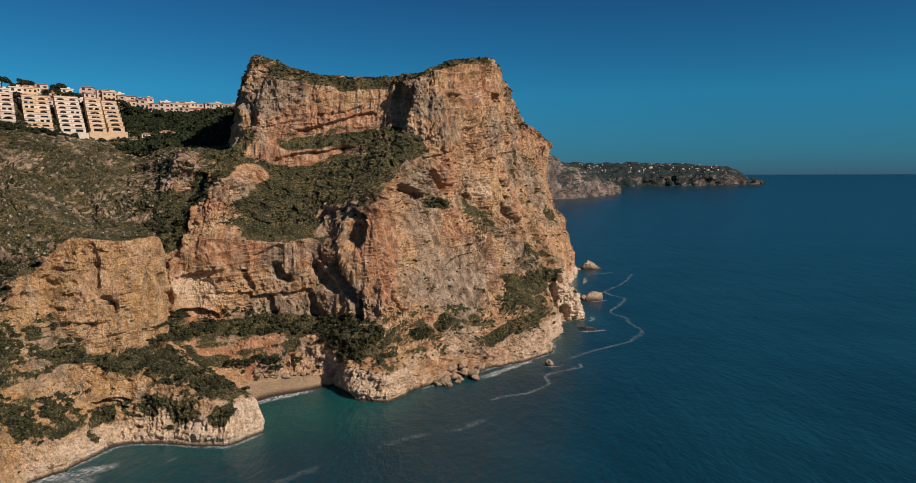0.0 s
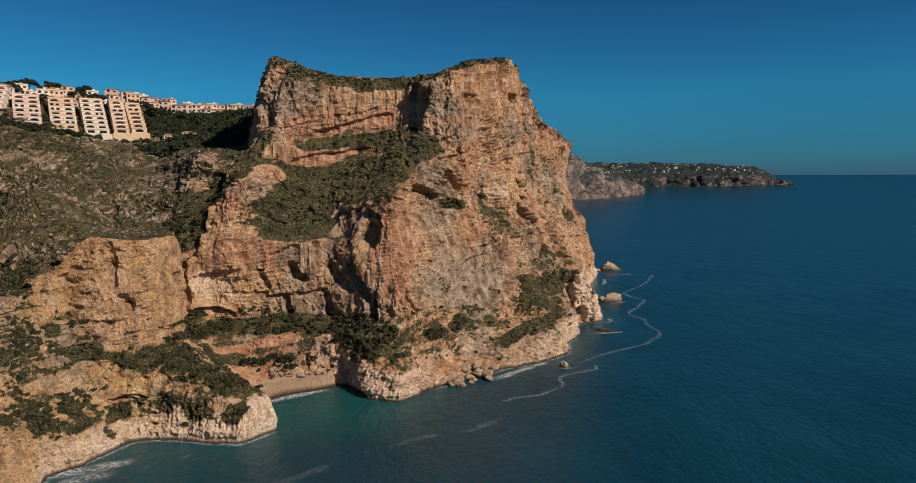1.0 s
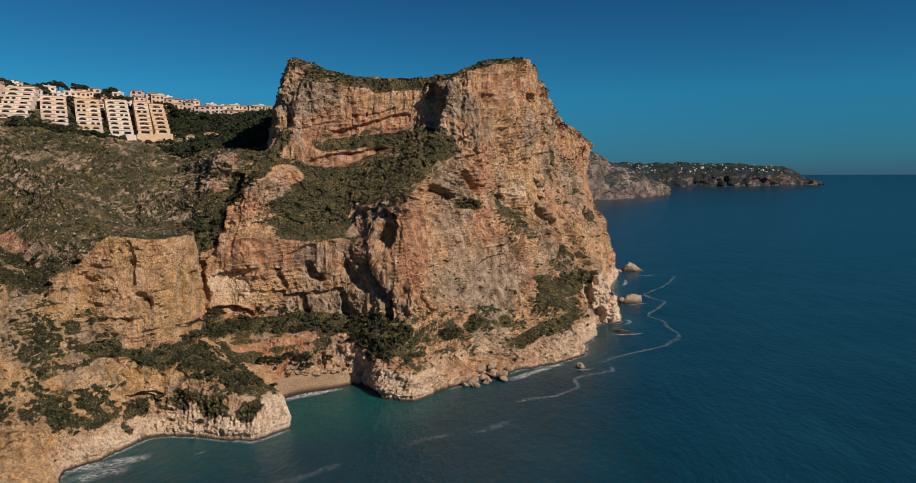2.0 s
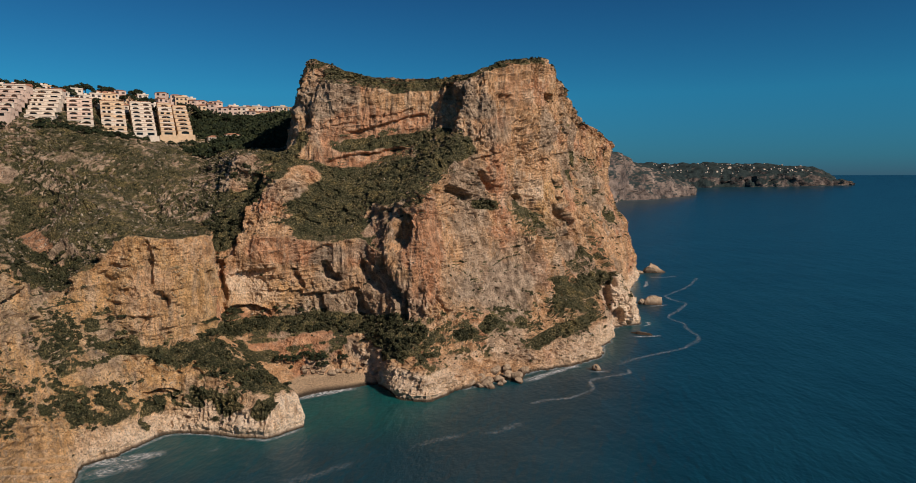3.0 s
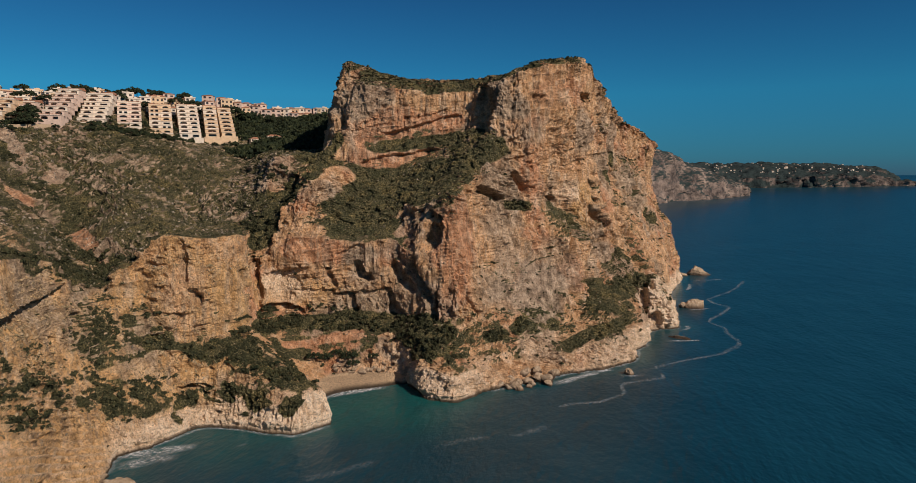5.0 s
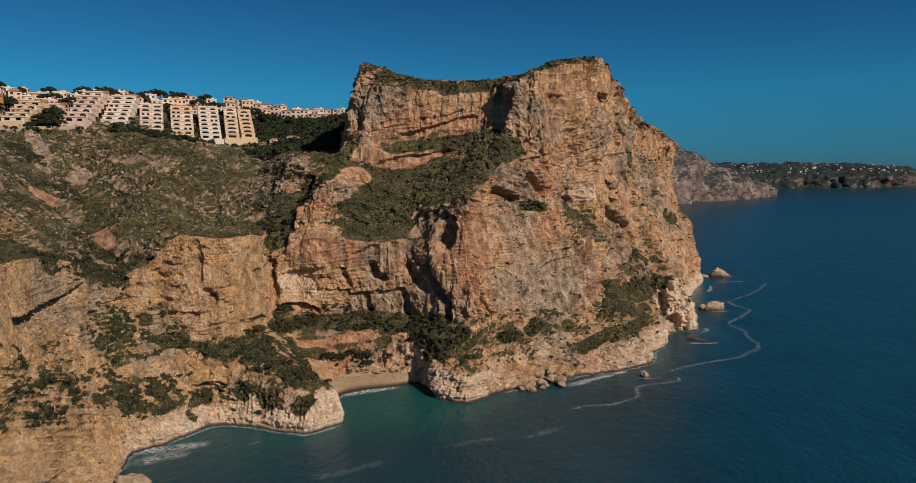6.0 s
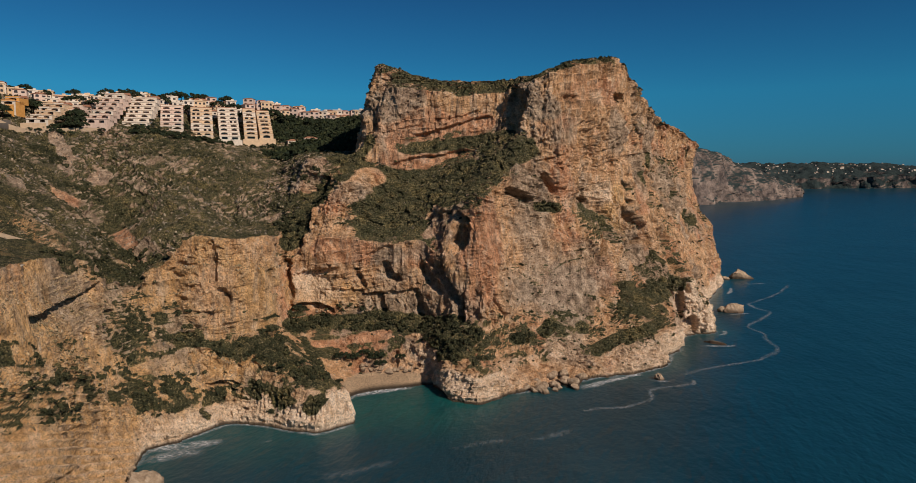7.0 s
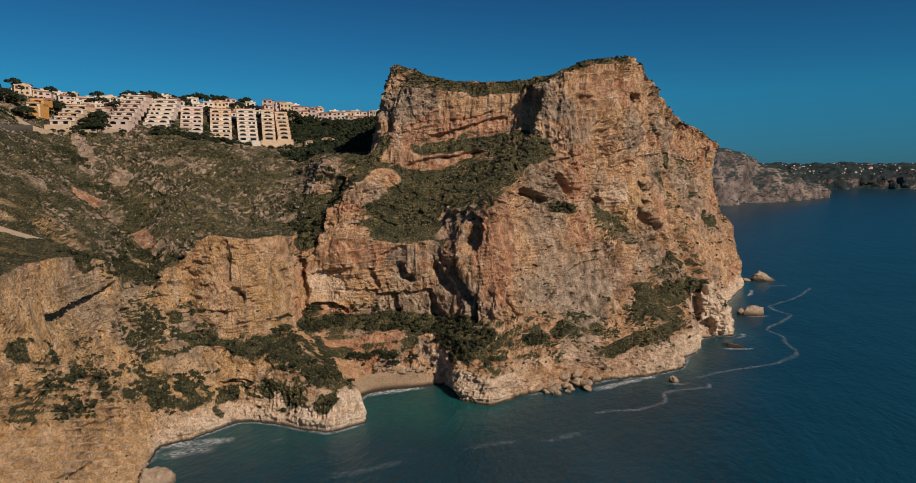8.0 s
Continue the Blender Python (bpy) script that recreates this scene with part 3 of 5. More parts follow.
# bare, sunlit rock
paint("bare", [(-123, 354, 96), (-118, 359, 96), (-114, 374, 103)], 9, 1)
paint("bare", [(-135, 341, 75), (-124, 339, 71), (-115, 342, 72)], 6, 1)
paint("bare", [(-67, 351, 84), (-72, 347, 71), (-65, 347, 76)], 4, 0.8)
paint("bare", [(-160, 367, 96), (-152, 366, 97)], 5, 1)
paint("bare", [(-252, 328, 72), (-228, 314, 64), (-219, 306, 57)], 5, 1)
paint("red", [(-252, 328, 72), (-228, 314, 64)], 6, 1)
paint("bare", [(-267, 310, 95), (-265, 318, 91)], 5, 1)
paint("red", [(-267, 310, 95), (-265, 318, 91)], 6, 0.9)
paint("bare", [(-276, 345, 101), (-279, 352, 106)], 5, 1)
paint("red", [(-276, 345, 101), (-279, 352, 106)], 6, 0.8)
paint("bare", [(-328, 364, 132), (-303, 347, 119), (-286, 332, 108)], 5, 1)
paint("red", [(-328, 364, 132), (-303, 347, 119), (-286, 332, 108)], 6, 0.6)
paint("bare", [(-256, 267, 101), (-256, 270, 100)], 4, 1)
paint("clean", [(-144, 154, 64), (-150, 170, 63), (-151, 177, 53), (-144, 160, 54)], 11, 1)
paint("bare", [(-144, 154, 64), (-150, 170, 63), (-151, 177, 53), (-162, 205, 56)], 9, 1)
paint("ochre", [(-141, 152, 57), (-152, 177, 57), (-162, 205, 56)], 10, 1)
paint("bare", [(-124, 138, 28), (-126, 158, 21), (-140, 186, 15), (-144, 198, 15)], 11, 1)
paint("clean", [(-124, 138, 28), (-126, 158, 21), (-140, 186, 15), (-144, 198, 15)], 16, 1)
paint("ochre", [(-124, 138, 28), (-126, 158, 21), (-140, 186, 15), (-144, 198, 15)], 18, 1)
paint("bare", [(-150, 220, 28), (-148, 231, 28), (-145, 242, 29)], 3, 0.9)
paint("ochre", [(-147, 228, 26), (-144, 238, 25), (-133, 246, 18), (-138, 236, 16)], 9, 1)
paint("bare", [(-147, 227, 25), (-144, 238, 26), (-140, 244, 26)], 3.5, 0.9)
paint("bare", [(-138, 240, 17), (-129, 247, 19), (-121, 251, 23)], 4.5, 0.9)
paint("bare", [(-123, 318, 16), (-108, 329, 17), (-91, 335, 19)], 4, 1)
paint("red", [(-122, 318, 16), (-108, 328, 16), (-91, 334, 18), (-100, 322, 11)], 6, 1)
paint("red", [(-41, 340, 84), (-37, 342, 72), (-40, 334, 61), (-38, 335, 49)], 11, 0.8)
paint("clean", [(-41, 340, 84), (-37, 342, 72), (-40, 334, 61), (-38, 335, 49)], 13, 1)
paint("red", [(-8, 382, 69), (2, 393, 69)], 5, 0.8)
paint("clean", [(-8, 382, 69), (2, 393, 69)], 6, 1)
paint("red", [(-129, 339, 64), (-118, 340, 64), (-105, 341, 62)], 8, 0.8)
paint("clean", [(-128, 339, 63), (-117, 340, 62), (-105, 341, 62)], 8, 1)
paint("ochre", [(26, 446, 92), (18, 431, 82), (25, 435, 73)], 8, 1)
paint("clean", [(26, 446, 92), (18, 431, 82), (25, 435, 73), (15, 428, 103)], 10, 1)
paint("clean", [(2, 410, 161), (3, 410, 147), (12, 423, 131), (17, 432, 114)], 12, 0.9)
paint("clean", [(-76, 404, 150), (-55, 411, 151), (-82, 402, 144)], 9, 0.8)
# grey, weathered rock
paint("grey", [(-22, 371, 77), (-16, 372, 64), (-14, 367, 51)], 11, 0.75)
paint("grey", [(10, 391, 55), (-2, 377, 47), (-16, 357, 40), (5, 374, 34), (16, 389, 46)], 14, 0.65)
paint("grey", [(-108, 395, 152), (-96, 397, 151), (-108, 394, 142)], 9, 0.9)
# this grey also stands for weaker light on the upper block's left face
paint("grey", [(-26, 400, 154), (-22, 396, 141), (-12, 397, 141)], 8, 0.9)
paint("grey", [(-97, 341, 59), (-87, 342, 61)], 5, 0.9)
paint("grey", [(-77, 332, 15), (-73, 329, 12)], 5, 0.9)
# gullies and ribs of the seaward end, and the swelling of prow and tower
groove([(35, 492, 142), (39, 519, 127), (47, 535, 103), (47, 502, 82)], 6, 4)
groove([(87, 680, 128), (93, 690, 104), (86, 648, 80)], 5, 4)
groove([(48, 503, 79), (58, 505, 60), (65, 482, 41)], 4.5, 3.5)
groove([(80, 670, 132), (77, 650, 107), (72, 586, 83)], 5, -2.5)
groove([(57, 607, 123), (59, 572, 103), (61, 550, 81)], 4, -2)
groove([(90, 630, 55), (93, 620, 41), (90, 588, 24)], 6, -2.5)
groove([(26, 449, 138), (24, 444, 126)], 5, -1.5)
groove([(15, 428, 103), (16, 428, 92), (15, 427, 85)], 6, -1.8)
groove([(-42, 342, 88), (-36, 344, 69), (-31, 344, 48)], 9, -3)
groove([(-123, 270, 74), (-122, 269, 60), (-120, 267, 37)], 5, -3)
groove([(-146, 250, 72), (-145, 250, 59), (-146, 247, 43)], 6, -2.5)
groove([(-139, 254, 76), (-135, 261, 76), (-126, 265, 76)], 6, -1.5)
groove([(-130, 369, 104), (-119, 362, 99), (-116, 371, 103)], 8, -4)
groove([(-145, 369, 100), (-140, 354, 89), (-144, 343, 74), (-147, 338, 64)], 7, 6)
grow([(35, 492, 138), (39, 521, 125), (47, 535, 103)], 4, 0.9)
grow([(85, 676, 126), (93, 690, 104)], 4, 0.9)
grow([(-149, 373, 102), (-150, 364, 93), (-143, 345, 79), (-148, 340, 67)], 7, 1)
grow([(-184, 378, 91), (-158, 358, 87), (-166, 353, 80)], 9, 0.75)
grow([(-210, 404, 102), (-216, 378, 95), (-200, 370, 85)], 9, 0.7)
grow([(-123, 389, 124), (-127, 386, 116), (-144, 388, 114), (-118, 378, 108)], 6, 0.85)
grow([(-104, 353, 80), (-108, 348, 75), (-98, 359, 83)], 9, 0.9)


def grid_mesh(name, g, mat, attrs=(), flat=False):
    nu, nv = g.shape[:2]
    idx = np.arange(nu * nv).reshape(nu, nv)
    q = np.stack([idx[:-1, :-1], idx[1:, :-1], idx[1:, 1:], idx[:-1, 1:]], -1).reshape(-1, 4)
    me = bpy.data.meshes.new(name)
    me.vertices.add(nu * nv)
    me.vertices.foreach_set("co", g.reshape(-1).astype(np.float32))
    me.loops.add(q.size)
    me.loops.foreach_set("vertex_index", q.reshape(-1).astype(np.int32))
    me.polygons.add(len(q))
    me.polygons.foreach_set("loop_start", np.arange(0, q.size, 4, dtype=np.int32))
    me.update(calc_edges=True)
    for key, val in attrs:
        a = me.attributes.new(key, "FLOAT", "POINT")
        a.data.foreach_set("value", val.reshape(-1).astype(np.float32))
    me.materials.append(mat)
    if flat:
        me.shade_flat()
    return new(name, me)


def build_coast():
    g = coast_grid(0.68)
    n = grid_normals(g)
    for _ in range(6):
        n[1:-1] = 0.25 * n[:-2] + 0.5 * n[1:-1] + 0.25 * n[2:]
        n[:, 1:-1] = 0.25 * n[:, :-2] + 0.5 * n[:, 1:-1] + 0.25 * n[:, 2:]
    shape = g.shape[:2]
    p, nn = g.reshape(-1, 3), n.reshape(-1, 3)
    steep = 1 - smooth(0.45, 0.85, nn[:, 2])
    # large folds, ribs, flutes, tilted strata with sharp lips, joint-bounded plates, roughness
    tilt = p[:, 2] - 0.12 * p[:, 0] + 4.0 * fbm(p / 40.0, 2, 13)
    big = fbm(p / 30.0, 3, 3) * 4.0
    rib = (1 - 2 * np.abs(fbm(p * np.array([0.05, 0.05, 0.010]), 3, 17))) * 4.2 - 2.6
    rib = rib * (0.75 + 0.45 * smooth(-5, 25, p[:, 0]))
    slit = smooth(0.55, 0.8, 1 - 2 * np.abs(fbm(p * np.array([0.085, 0.085, 0.02]), 2, 117))) * smooth(0.0, 0.3, fbm(p / 18.0, 2, 119)) * (2.0 + 3.0 * smooth(0, 20, p[:, 0]))
    flute = (1 - 2 * np.abs(fbm(p * np.array([0.22, 0.22, 0.035]), 3, 11))) * 1.3 - 0.8
    layer = tilt / 5.5 + 0.35 * fbm(p / 14.0, 2, 19)
    saw = layer - np.floor(layer)
    fine_layer = tilt / 1.9 + 0.4 * fbm(p / 9.0, 2, 29)
    saw2 = fine_layer - np.floor(fine_layer)
    banded = smooth(0.05, 0.55, fbm(p / 30.0, 2, 23))
    strata = banded * ((saw ** 2.5) * 1.7 - 0.5) + smooth(-0.1, 0.5, fbm(p / 21.0, 2, 27)) * ((saw2 ** 2) * 0.5 - 0.2)
    karst = (1 - 2 * np.abs(fbm(p * np.array([0.6, 0.6, 0.13]), 3, 37))) * 1.1 - 0.6
    gully = (1 - 2 * np.abs(fbm(p / 60.0, 3, 43))) * 11.0 - 6.5
    f1, gap, val = cells(p * np.array([0.13, 0.13, 0.075]) + fbm(p / 9.0, 2, 5)[:, None] * 0.4, 31)
    plates = (val - 0.5) * 2.6 - 0.9 * (1 - smooth(0.0, 0.09, gap))
    g1, gap2, val2 = cells(p * np.array([0.42, 0.42, 0.3]) + fbm(p / 3.0, 2, 7)[:, None] * 0.4, 41)
    chips = (val2 - 0.5) * 1.7 - 0.5 * (1 - smooth(0.0, 0.12, gap2))
    lump = (1 - 2 * np.abs(fbm(p / np.array([10.0, 10.0, 8.0]), 4, 97, 0.55))) * 2.9 - 1.7
    rough = (1 - 2 * np.abs(fbm(p / 4.0, 4, 51))) * 1.7 - 0.85 + fbm(p / 1.5, 2, 57) * 0.9
    h1, hgap, hval = cells(p * np.array([0.3, 0.3, 0.24]) + fbm(p / 4.0, 2, 9)[:, None] * 0.5, 61)
    calm = smooth(0.0, 0.5, fbm(p / 24.0, 2, 63))
    pits = smooth(0.42, 0.2, h1) * (hval > 0.74) * 2.2 * np.clip(1 - 1.2 * calm, 0, 1) * smooth(-0.25, 0.15, fbm(p / 17.0, 2, 67))
    mild = 1 - 0.5 * np.maximum(smooth(-60, -105, p[:, 0]) * smooth(345, 330, p[:, 1]), smooth(-50, -66, p[:, 0]) * smooth(358, 348, p[:, 1]) * smooth(82, 72, p[:, 2]))
    flute = flute * mild
    plates, chips, lump, rough, pits, rib = plates * mild, chips * mild * 0.75, lump * mild, rough * mild * 0.8, pits * mild, rib * (1.6 * mild - 0.6)
    for zx, zy, zz, rad, add in CALMS:
        r = np.sqrt((p[:, 0] - zx) ** 2 + (p[:, 1] - zy) ** 2 + ((p[:, 2] - zz) * 1.3) ** 2) / rad
        calm = np.maximum(calm, 1.25 * add * (1 - smooth(0.6, 1.1, r)))
    d = steep * (big - slit * smooth(-60, -20, p[:, 0]) * smooth(20, 40, p[:, 2]) + rib + flute + strata + 0.6 * lump * np.clip(1 - 0.85 * calm, 0, 1) + plates * np.clip(1 - 0.8 * calm, 0.1, 1) + chips * np.clip(1 - 0.8 * calm, 0.1, 1)) + (1 - steep) * (big * 0.7 + rib * 0.6 + chips * (1.6 + 0.9 * smooth(-165, -185, p[:, 0])) + plates * 0.7 + lump * 0.6) + rough * (1 - np.where(p[:, 1] < 215, 0.85, 0.68) * np.minimum(calm, 1))
    slab = p[:, 2] * 0.8 - 0.42 * p[:, 0] + 0.2 * p[:, 1]
    beds = slab / 2.6 + 0.5 * fbm(p / 16.0, 2, 99)
    d += ((beds - np.floor(beds)) ** 4 * 2.2 - 0.4) * smooth(215, 190, p[:, 1]) * smooth(50, 35, p[:, 2])
    d -= steep * pits
    d += karst * 1.5 * smooth(18, 10, p[:, 2]) * smooth(0.0, 2.0, p[:, 2])
    d -= 1.6 * smooth(3.2, 1.6, p[:, 2]) * smooth(-3, 0.5, p[:, 2])
    d += (gully + 2.2 * (1 - 2 * np.abs(fbm(p / 13.0, 4, 191))) - 1.0) * smooth(-165, -195, p[:, 0]) * smooth(130, 112, p[:, 2])
    zone_back = smooth(4, 0.6, p[:, 2]) * 0.35
    d *= 1 - zone_back
    ragged = 0.55 * fbm(p / np.array([5.0, 5.0, 3.5]), 4, 93)
    across = np.stack([-nn[:, 1], nn[:, 0]], 1) / np.maximum(np.hypot(nn[:, 0], nn[:, 1]), 1e-3)[:, None]
    for (hx, hy, hz), wide, high, deep in HOLLOWS:
        near = np.where((np.abs(p[:, 0] - hx) + np.abs(p[:, 1] - hy) < wide * 1.6 + 14) & (np.abs(p[:, 2] - hz) < high * 1.5 + 4))[0]
        a = (p[near, 0] - hx) * across[near, 0] + (p[near, 1] - hy) * across[near, 1]
        up = p[near, 2] - hz
        r = np.sqrt((a / wide) ** 2 + (up / np.where(up > 0, high * 0.75, high * 1.5)) ** 2) + ragged[near]      # a roof above, a long sill below
        d[near] -= deep * (1 - smooth(0.55 if deep < 0 else 0.8, 1.0, r)) * np.where(up > 0, 1.0, np.clip(1 + 0.35 * up / high, 0.2, 1))
    edge = fbm(p / 3.5, 3, 171)
    for line, high, deep in LIPS:
        k, dist, level, beyond = along_line(p, line, 11.0, True)
        up = p[k, 2] - level + 1.1 * edge[k]
        under = smooth(0.6, -0.3, up) * np.clip(1 + up / high, 0, 1) ** 0.8
        d[k] += (-deep * under + 0.25 * deep * smooth(-0.3, 0.4, up) * smooth(2.5, 0.6, up)) * smooth(9.0, 7.0, dist) * smooth(3.5, 0.0, beyond + 1.5 * edge[k])
    for line, wide, deep in GROOVES:
        k, dist, level, beyond = along_line(p, line, wide * 1.8 + 1)
        d[k] -= deep * smooth(1.05, 0.6, dist / wide + 0.35 * edge[k])
    flat = nn * np.array([1, 1, 0.35])
    q = p + flat * d[:, None]
    q = q.reshape(*shape, 3)
    rn = grid_normals(q).reshape(-1, 3)
    q1 = q.reshape(-1, 3)
    low = fbm(p / 14.0, 4, 61)
    lie = 0.6 * nn[:, 2] + 0.4 * rn[:, 2]
    veg = smooth(0.46, 0.66, lie + 0.22 * low) * smooth(5, 14, p[:, 2])
    broken = 0.3 + 0.7 * smooth(-0.22, 0.12, fbm(p / 6.0, 4, 147))
    veg = veg * np.where(p[:, 2] < 60, broken, 0.45 + 0.55 * broken)
    foot = np.maximum(9, 33 - 0.35 * (p[:, 1] - 143))
    west = smooth(-95, -110, p[:, 0]) * smooth(120, 135, p[:, 1]) * smooth(300, 280, p[:, 1]) * smooth(0, 4, p[:, 2] - foot) * smooth(54, 46, p[:, 2])
    veg = np.maximum(veg, west * smooth(0.02, 0.22, fbm(p * np.array([0.09, 0.09, 0.2]), 4, 141)) * smooth(0.15, 0.4, rn[:, 2]))
    slope_cover = smooth(-150, -175, p[:, 0]) * smooth(225, 260, p[:, 1]) * smooth(50, 62, p[:, 2])
    veg = np.maximum(veg, slope_cover * (0.28 + 0.7 * smooth(-0.22, 0.25, fbm(p / 3.2, 3, 181) + 0.5 * low)) * smooth(0.15, 0.4, lie))
    veg = veg * (1 - 0.25 * smooth(-1.0, 2.5, gully) * smooth(-165, -195, p[:, 0]) * smooth(-0.35, 0.15, low))
    for zx, zy, zz, rad, add, tall in GREENS:
        r = np.sqrt((p[:, 0] - zx) ** 2 + (p[:, 1] - zy) ** 2 + ((p[:, 2] - zz) * 1.6) ** 2) / rad
        veg = np.maximum(veg, add * (1 - smooth(0.65, 1.1, r + 0.25 * low)) * smooth(0.0, 0.3, lie) * np.where(p[:, 1] < 300, 1.6 * broken - 0.6, 1))
    for line, rad, add, tall in GROWTH:
        k, dist, level, beyond = along_line(p, line, rad * 1.6)
        veg[k] = np.maximum(veg[k], add * (1 - smooth(0.7, 1.1, dist / rad + 0.35 * low[k])) * smooth(-0.45, -0.05, lie[k]) * np.where(p[k, 1] < 300, 1.5 * broken[k] - 0.5, 1))
    for line, rad, add in PAINT["bare"]:
        k, dist, level, beyond = along_line(p, line, rad * 1.6)
        veg[k] *= 1 - add * (1 - smooth(0.6, 1.1, dist / rad + 0.4 * low[k]))
    for zx, zy, zz, rad in BARES:
        r = np.sqrt((p[:, 0] - zx) ** 2 + (p[:, 1] - zy) ** 2 + (p[:, 2] - zz) ** 2) / rad
        veg = veg * (0.4 + 0.6 * smooth(0.55, 1.1, r + 0.5 * low))
    veg = veg * (1 - 0.75 * slope_cover * (val2 > 0.62) * smooth(0.05, 0.14, gap2) * smooth(-0.3, 0.1, fbm(p / 20.0, 2, 187)))
    pale = smooth(17, 9, p[:, 2] + 5 * low + (4 + 6 * smooth(218, 196, p[:, 1])) * smooth(-78, -92, p[:, 0])) * steep * 0.85
    hill = smooth(-150, -175, p[:, 0]) * smooth(52, 62, p[:, 2]) * smooth(225, 260, p[:, 1])
    grey = smooth(-0.05, 0.3, fbm(p * np.array([0.045, 0.045, 0.03]), 4, 71)) * 0.85 + hill * 0.9
    red = smooth(0.0, 0.45, fbm(p / 22.0, 3, 81)) * (1 - 0.85 * smooth(-98, -122, p[:, 0]) * smooth(330, 300, p[:, 1]))

    def tinted(mask, spots):
        for zx, zy, zz, rad, add in spots:
            r = np.sqrt((p[:, 0] - zx) ** 2 + (p[:, 1] - zy) ** 2 + ((p[:, 2] - zz) * 1.8) ** 2) / rad
            mask = mask + add * (1 - smooth(0.5, 1.05, r + 0.35 * low))
        return np.clip(mask, 0, 1)

    red, grey, pale = tinted(red, REDS), tinted(grey, GREYS), tinted(pale, PALES)
    for zx, zy, zz, rad in CLEANS:
        r = np.sqrt((p[:, 0] - zx) ** 2 + (p[:, 1] - zy) ** 2 + (p[:, 2] - zz) ** 2) / rad
        grey = grey * (0.25 + 0.75 * smooth(0.5, 1.1, r + 0.3 * low))
    for line, rad, add in PAINT["clean"]:
        k, dist, level, beyond = along_line(p, line, rad * 1.6)
        grey[k] *= 1 - 0.85 * add * (1 - smooth(0.6, 1.1, dist / rad + 0.35 * low[k]))
    ochre = smooth(-100, -122, p[:, 0]) * smooth(318, 296, p[:, 1]) * smooth(-0.5, 0.1, low)
    for kind, mask in (("red", red), ("grey", grey), ("pale", pale), ("ochre", ochre)):
        for line, rad, add in PAINT[kind]:
            k, dist, level, beyond = along_line(p, line, rad * 1.6)
            mask[k] = np.maximum(mask[k], add * (1 - smooth(0.6, 1.1, dist / rad + 0.4 * low[k])))
    bed = beds - np.floor(beds)
    on_slab = smooth(215, 190, p[:, 1]) * smooth(0, -5, p[:, 2] - foot)
    pale = np.clip(pale * (1 - 0.6 * on_slab) + 0.45 * on_slab * smooth(0.6, 0.9, bed), 0, 1)
    grey = np.clip(grey + 0.6 * on_slab * smooth(0.16, 0.05, bed), 0, 1)
    grey = grey * (1 - 0.8 * pale)
    sand = smooth(4.6, 3.6, p[:, 2]) * smooth(-104, -98, p[:, 0]) * smooth(-58, -63, p[:, 0]) * smooth(288, 293, p[:, 1]) * (p[:, 1] < 330)
    d_sand = sand[:, None] * np.array([1, 1, 1.0])
    q1 = q1 * (1 - d_sand) + p * d_sand
    q = q1.reshape(*shape, 3)
    wet = smooth(1.6, 0.6, q1[:, 2])
    ob = grid_mesh("cliff", q, ROCK, flat=True, attrs=(("veg", veg), ("pale", pale), ("grey", grey), ("red", red), ("ochre", ochre), ("sand", sand), ("wet", wet), ("steep", steep)))
    tagged(ob, "weathered orange and grey limestone sea cliff with scrub on its ledges", "cliff", kind="structure")
    return ob, q, rn, veg


COAST, GROUND, GROUND_N, VEG = build_coast()
FLAT_G = GROUND.reshape(-1, 3)


def ground_z(x, y, least=0.25):
    """Height of the coast's surface near a place in plan, on its gentler ground."""
    d = np.hypot(FLAT_G[:, 0] - x, FLAT_G[:, 1] - y) + 40 * (GROUND_N[:, 2] < least)
    return float(FLAT_G[int(np.argmin(d)), 2])



# ---- the sea ----
def sea_material():
    m, nt, b = material("sea_water", 0.3)
    b.inputs["IOR"].default_value = 1.33
    b.inputs["Specular IOR Level"].default_value = 0.5
    shoal = attr_node(nt, "shoal")
    n = noise_node(nt, 0.012, 4)
    deep = ramp_node(nt, n, [(0.35, (0.003, 0.036, 0.054)), (0.7, (0.006, 0.054, 0.080))])
    col = mix_node(nt, shoal, deep, (0.010, 0.112, 0.097))
    nt.links.new(col, b.inputs["Base Color"])
    w1 = noise_node(nt, 0.35, 4, 0.6, (1, 0.45, 1))
    w2 = noise_node(nt, 0.06, 3, 0.5, (1, 0.4, 1))
    h = math_node(nt, "ADD", w1, math_node(nt, "MULTIPLY", w2, 2.0))
    bump_node(nt, b, h, 0.55, 1.3)
    return m


